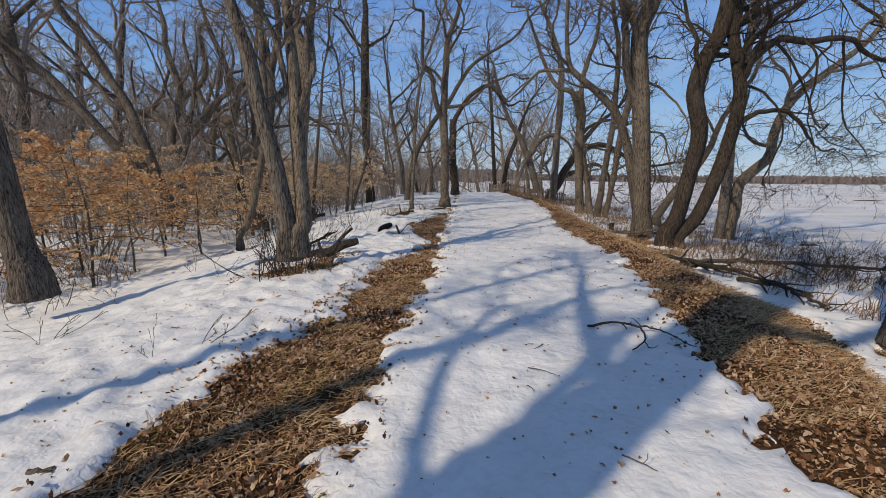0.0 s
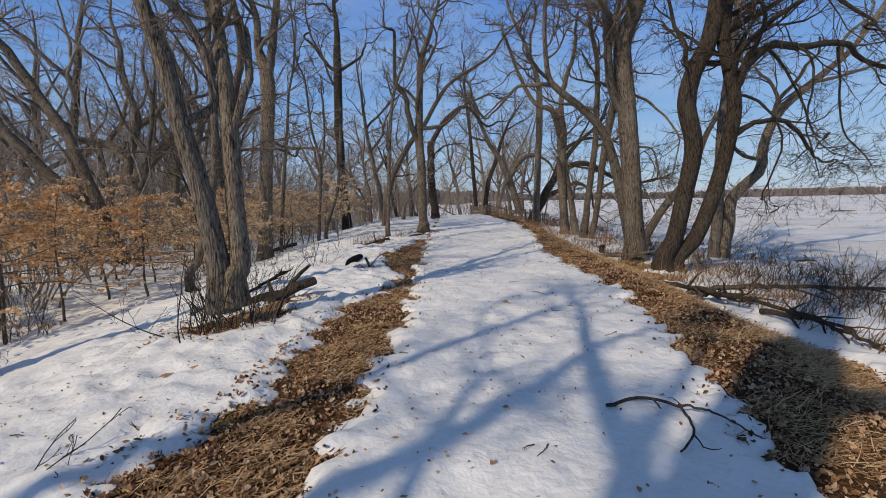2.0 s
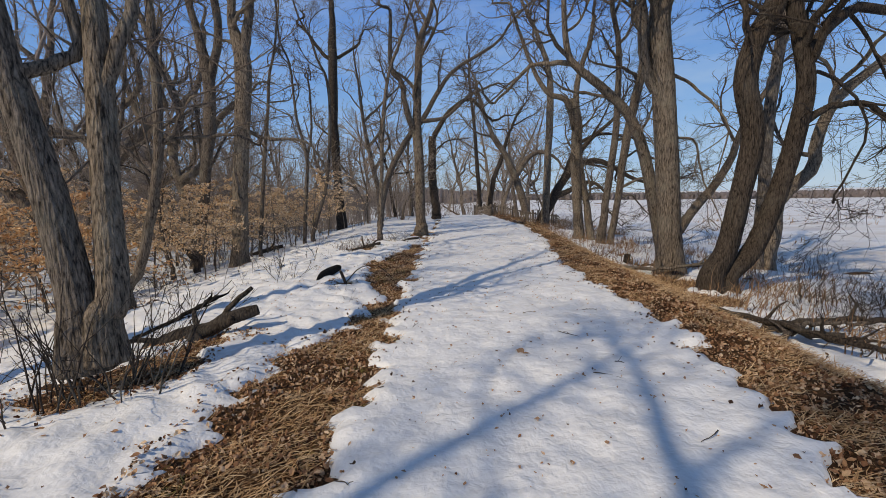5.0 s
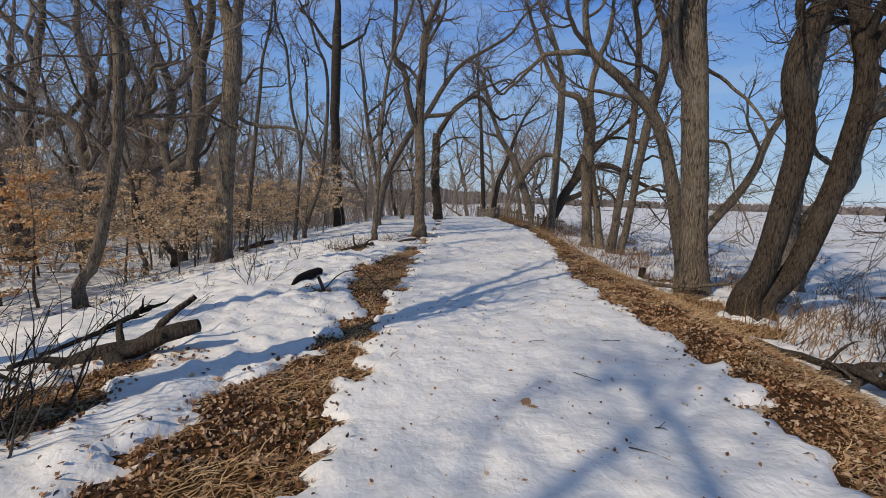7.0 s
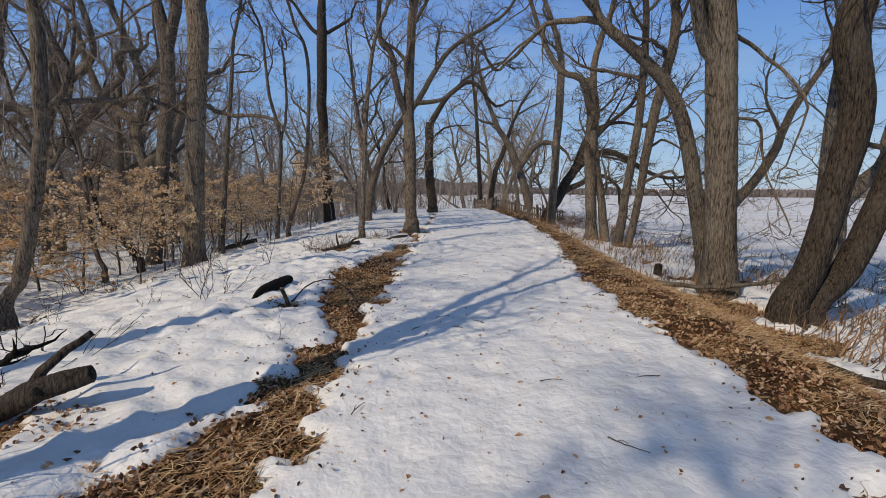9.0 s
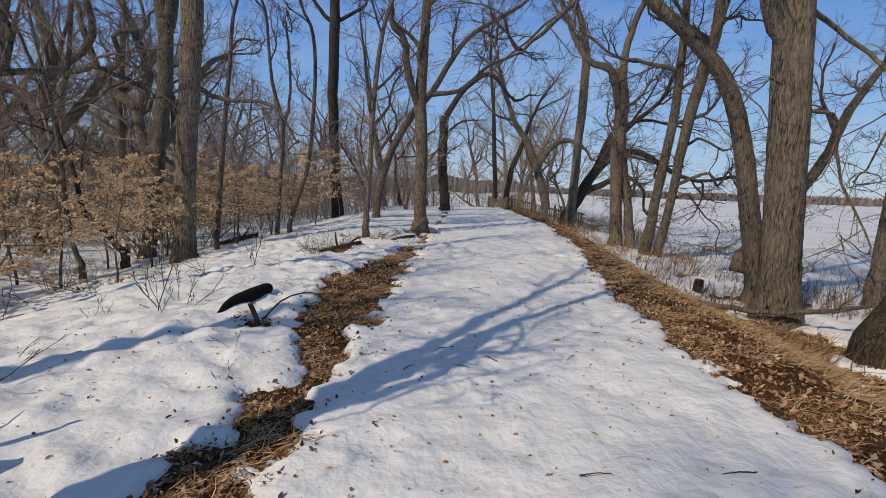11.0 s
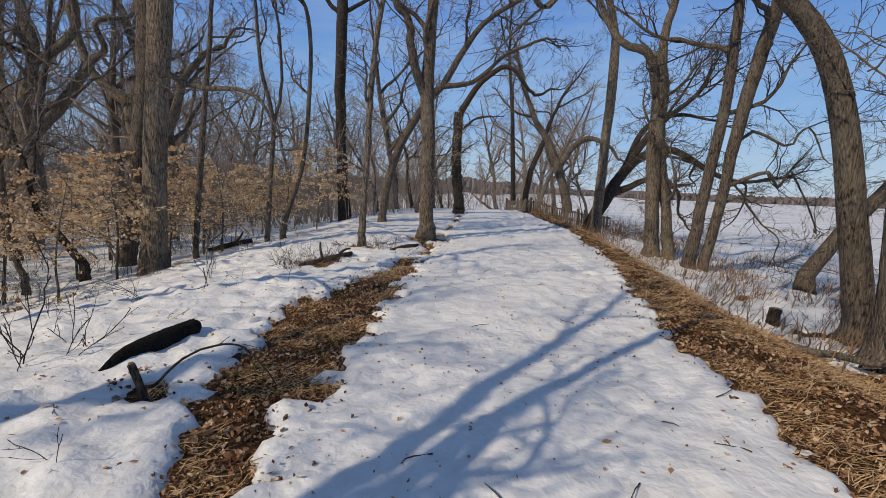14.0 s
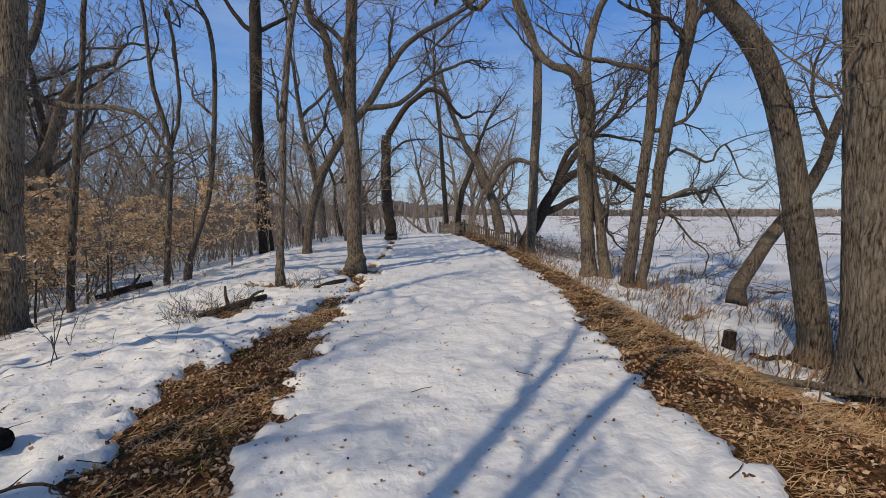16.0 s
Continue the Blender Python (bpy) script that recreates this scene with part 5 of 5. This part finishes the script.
# ---- the fence at the bend ----
def fence(points, seed):
    rng = np.random.default_rng(seed)
    ob = tagged(new("fence", None), "weathered grey wooden picket fence along the trail's bend", "fence")
    ob.location = (points[0][0], points[0][1], float(ground_z(*points[0])))

    def box(name, c, sx, sy, sz, turn, parent):
        bm = bmesh.new()
        bmesh.ops.create_cube(bm, size=1, matrix=Matrix.Translation(c) @ Matrix.Rotation(turn, 4, "Z") @ Matrix.Diagonal((sx, sy, sz, 1)))
        bmesh.ops.bevel(bm, geom=bm.edges[:], offset=0.006, segments=1, affect="EDGES")
        me = bpy.data.meshes.new(name)
        bm.to_mesh(me)
        bm.free()
        me.materials.append(FENCE_WOOD)
        part(name, me, parent)

    for (x0, y0), (x1, y1) in zip(points, points[1:]):
        d = Vector((x1 - x0, y1 - y0, 0))
        turn = math.atan2(d.y, d.x)
        n = round(d.length / 0.17)
        for k in range(n):
            x, y = x0 + d.x * k / n, y0 + d.y * k / n
            h = 0.8 + rng.normal(0, 0.04)
            z = float(ground_z(x, y)) - ob.location.z
            box("picket", Vector((x, y, 0)) - Vector((ob.location.x, ob.location.y, 0)) + Vector((0, 0, z + h / 2 - 0.05)), 0.085, 0.022, h, turn, ob)
            if k % 12 == 0:
                box("post", Vector((x, y, 0)) - Vector((ob.location.x, ob.location.y, 0)) + Vector((0.05, 0.07, z + 0.38)), 0.1, 0.1, 0.95, turn, ob)
        za, zb = float(ground_z(x0, y0)) - ob.location.z, float(ground_z(x1, y1)) - ob.location.z
        for h in (0.2, 0.6):
            s = Soup()
            s.tube([(x0 - ob.location.x + 0.03, y0 - ob.location.y + 0.04, za + h), (x1 - ob.location.x + 0.03, y1 - ob.location.y + 0.04, zb + h)], [0.04, 0.04], 4)
            part("rail", s.mesh("rail", FENCE_WOOD, False), ob)


fence([(3.9, 37.5), (4.9, 33.6), (6.9, 29.4), (8.3, 29.9)], 800)


# ---- the far woods round the field ----
def far_woods(name, label, points, tall, seed, count):
    """A wood on the skyline: a crowd of slim ragged crowns, too far off to count."""
    rng = np.random.default_rng(seed)
    at = rng.uniform(0, len(points) - 1.001, count)
    i = at.astype(int)
    pts = np.array(points, float)
    xy = pts[i] + (at - i)[:, None] * (pts[i + 1] - pts[i]) + rng.normal(0, 7, (count, 2))
    z = ground_z(xy[:, 0], xy[:, 1])
    h = tall * rng.uniform(0.75, 1.02, count) * (1 + 0.12 * waves(xy[:, 0], xy[:, 1], 60, 81))
    s = Soup()
    lines = np.stack([np.column_stack((xy + rng.normal(0, 0.3, xy.shape), z - 0.5 + h * f)) for f in (0, 0.15, 0.5, 0.8, 1.0)], 1)
    w = h * rng.uniform(0.10, 0.2, count)
    rads = np.stack([w * f for f in (0.7, 0.9, 1.0, 0.95, 0.6)], 1) * rng.uniform(0.7, 1.2, (count, 5))
    tubes(s, lines, rads, 4)
    tagged(new(name, s.mesh(name, WOODS_HAZED, False)), label, "woods", kind="stuff")


far_woods("far_woods", "brown-grey leafless wood along the far side of the field", [(25, 330), (90, 260), (190, 215), (300, 150), (380, 40)], 4.3, 900, 3200)
far_woods("far_woods", "brown-grey leafless wood behind the trees", [(-190, 60), (-120, 130), (-60, 170), (0, 200), (40, 300)], 7.0, 901, 1100)
far_woods("far_woods", "brown-grey leafless wood behind the start of the trail", [(-190, 60), (-150, -100), (0, -190), (200, -150), (380, 40)], 7.0, 902, 900)


def thicket(label, count, xr, yr, tall, seed, test=None):
    """The crowded thin growth deep in the woods: bare whips with side twigs, beyond counting."""
    rng = np.random.default_rng(seed)
    xy = litter_places(rng, count, xr, yr, test or (lambda x, y: x < 1e9))
    s = Soup()
    p = np.column_stack((xy, ground_z(xy[:, 0], xy[:, 1]) - 0.05))
    d = np.tile((0.0, 0.0, 1.0), (count, 1)) + rng.normal(0, 0.12, (count, 3))
    ll = tall * rng.uniform(0.35, 1.15, count) ** 1.3
    lines = grow(rng, p, d, ll, 6, 0.11, 0.05)
    rads = np.maximum(taper(ll * rng.uniform(0.0028, 0.007, count), 6, 0.0), 0.006)
    tubes(s, lines, rads, 3)
    q, e, r, at, who = sprout(rng, lines, rads, 7, 0.2, (0.4, 1.0))
    l2 = ll[who] * 0.28 * rng.uniform(0.5, 1.3, len(q)) * (1.2 - 0.6 * at)
    side = grow(rng, q, e, l2, 2, 0.2, 0.06)
    tubes(s, side, np.maximum(taper(r * 0.6, 2, 0.0), 0.005), 3)
    q, e, r, at, who = sprout(rng, side, np.full((len(side), 3), 0.006), 4, 0.1, (0.4, 1.0))
    tip = q + e * (l2[who] * 0.45 * rng.uniform(0.4, 1.3, len(q)))[:, None]
    spikes(s, q, tip, np.full(len(q), 0.0065))
    tagged(new("thicket", s.mesh("thicket", TWIG_PALE)), label, "thicket", kind="stuff")


thicket("dense thin grey-brown growth deep in the woods", 1400, (-58, -12), (14, 64), 7.0, 950, lambda x, y: ((x < -14) | (y > 28)) & (x > -y - 1))
thicket("thin grey-brown growth along the woods' edge", 500, (-16, -1.5), (25, 60), 5.5, 951, lambda x, y: x < 0.02 * y - 2.5)
thicket("thin brown growth around the bend of the trail", 240, (-4, 12), (50, 72), 4.5, 952)
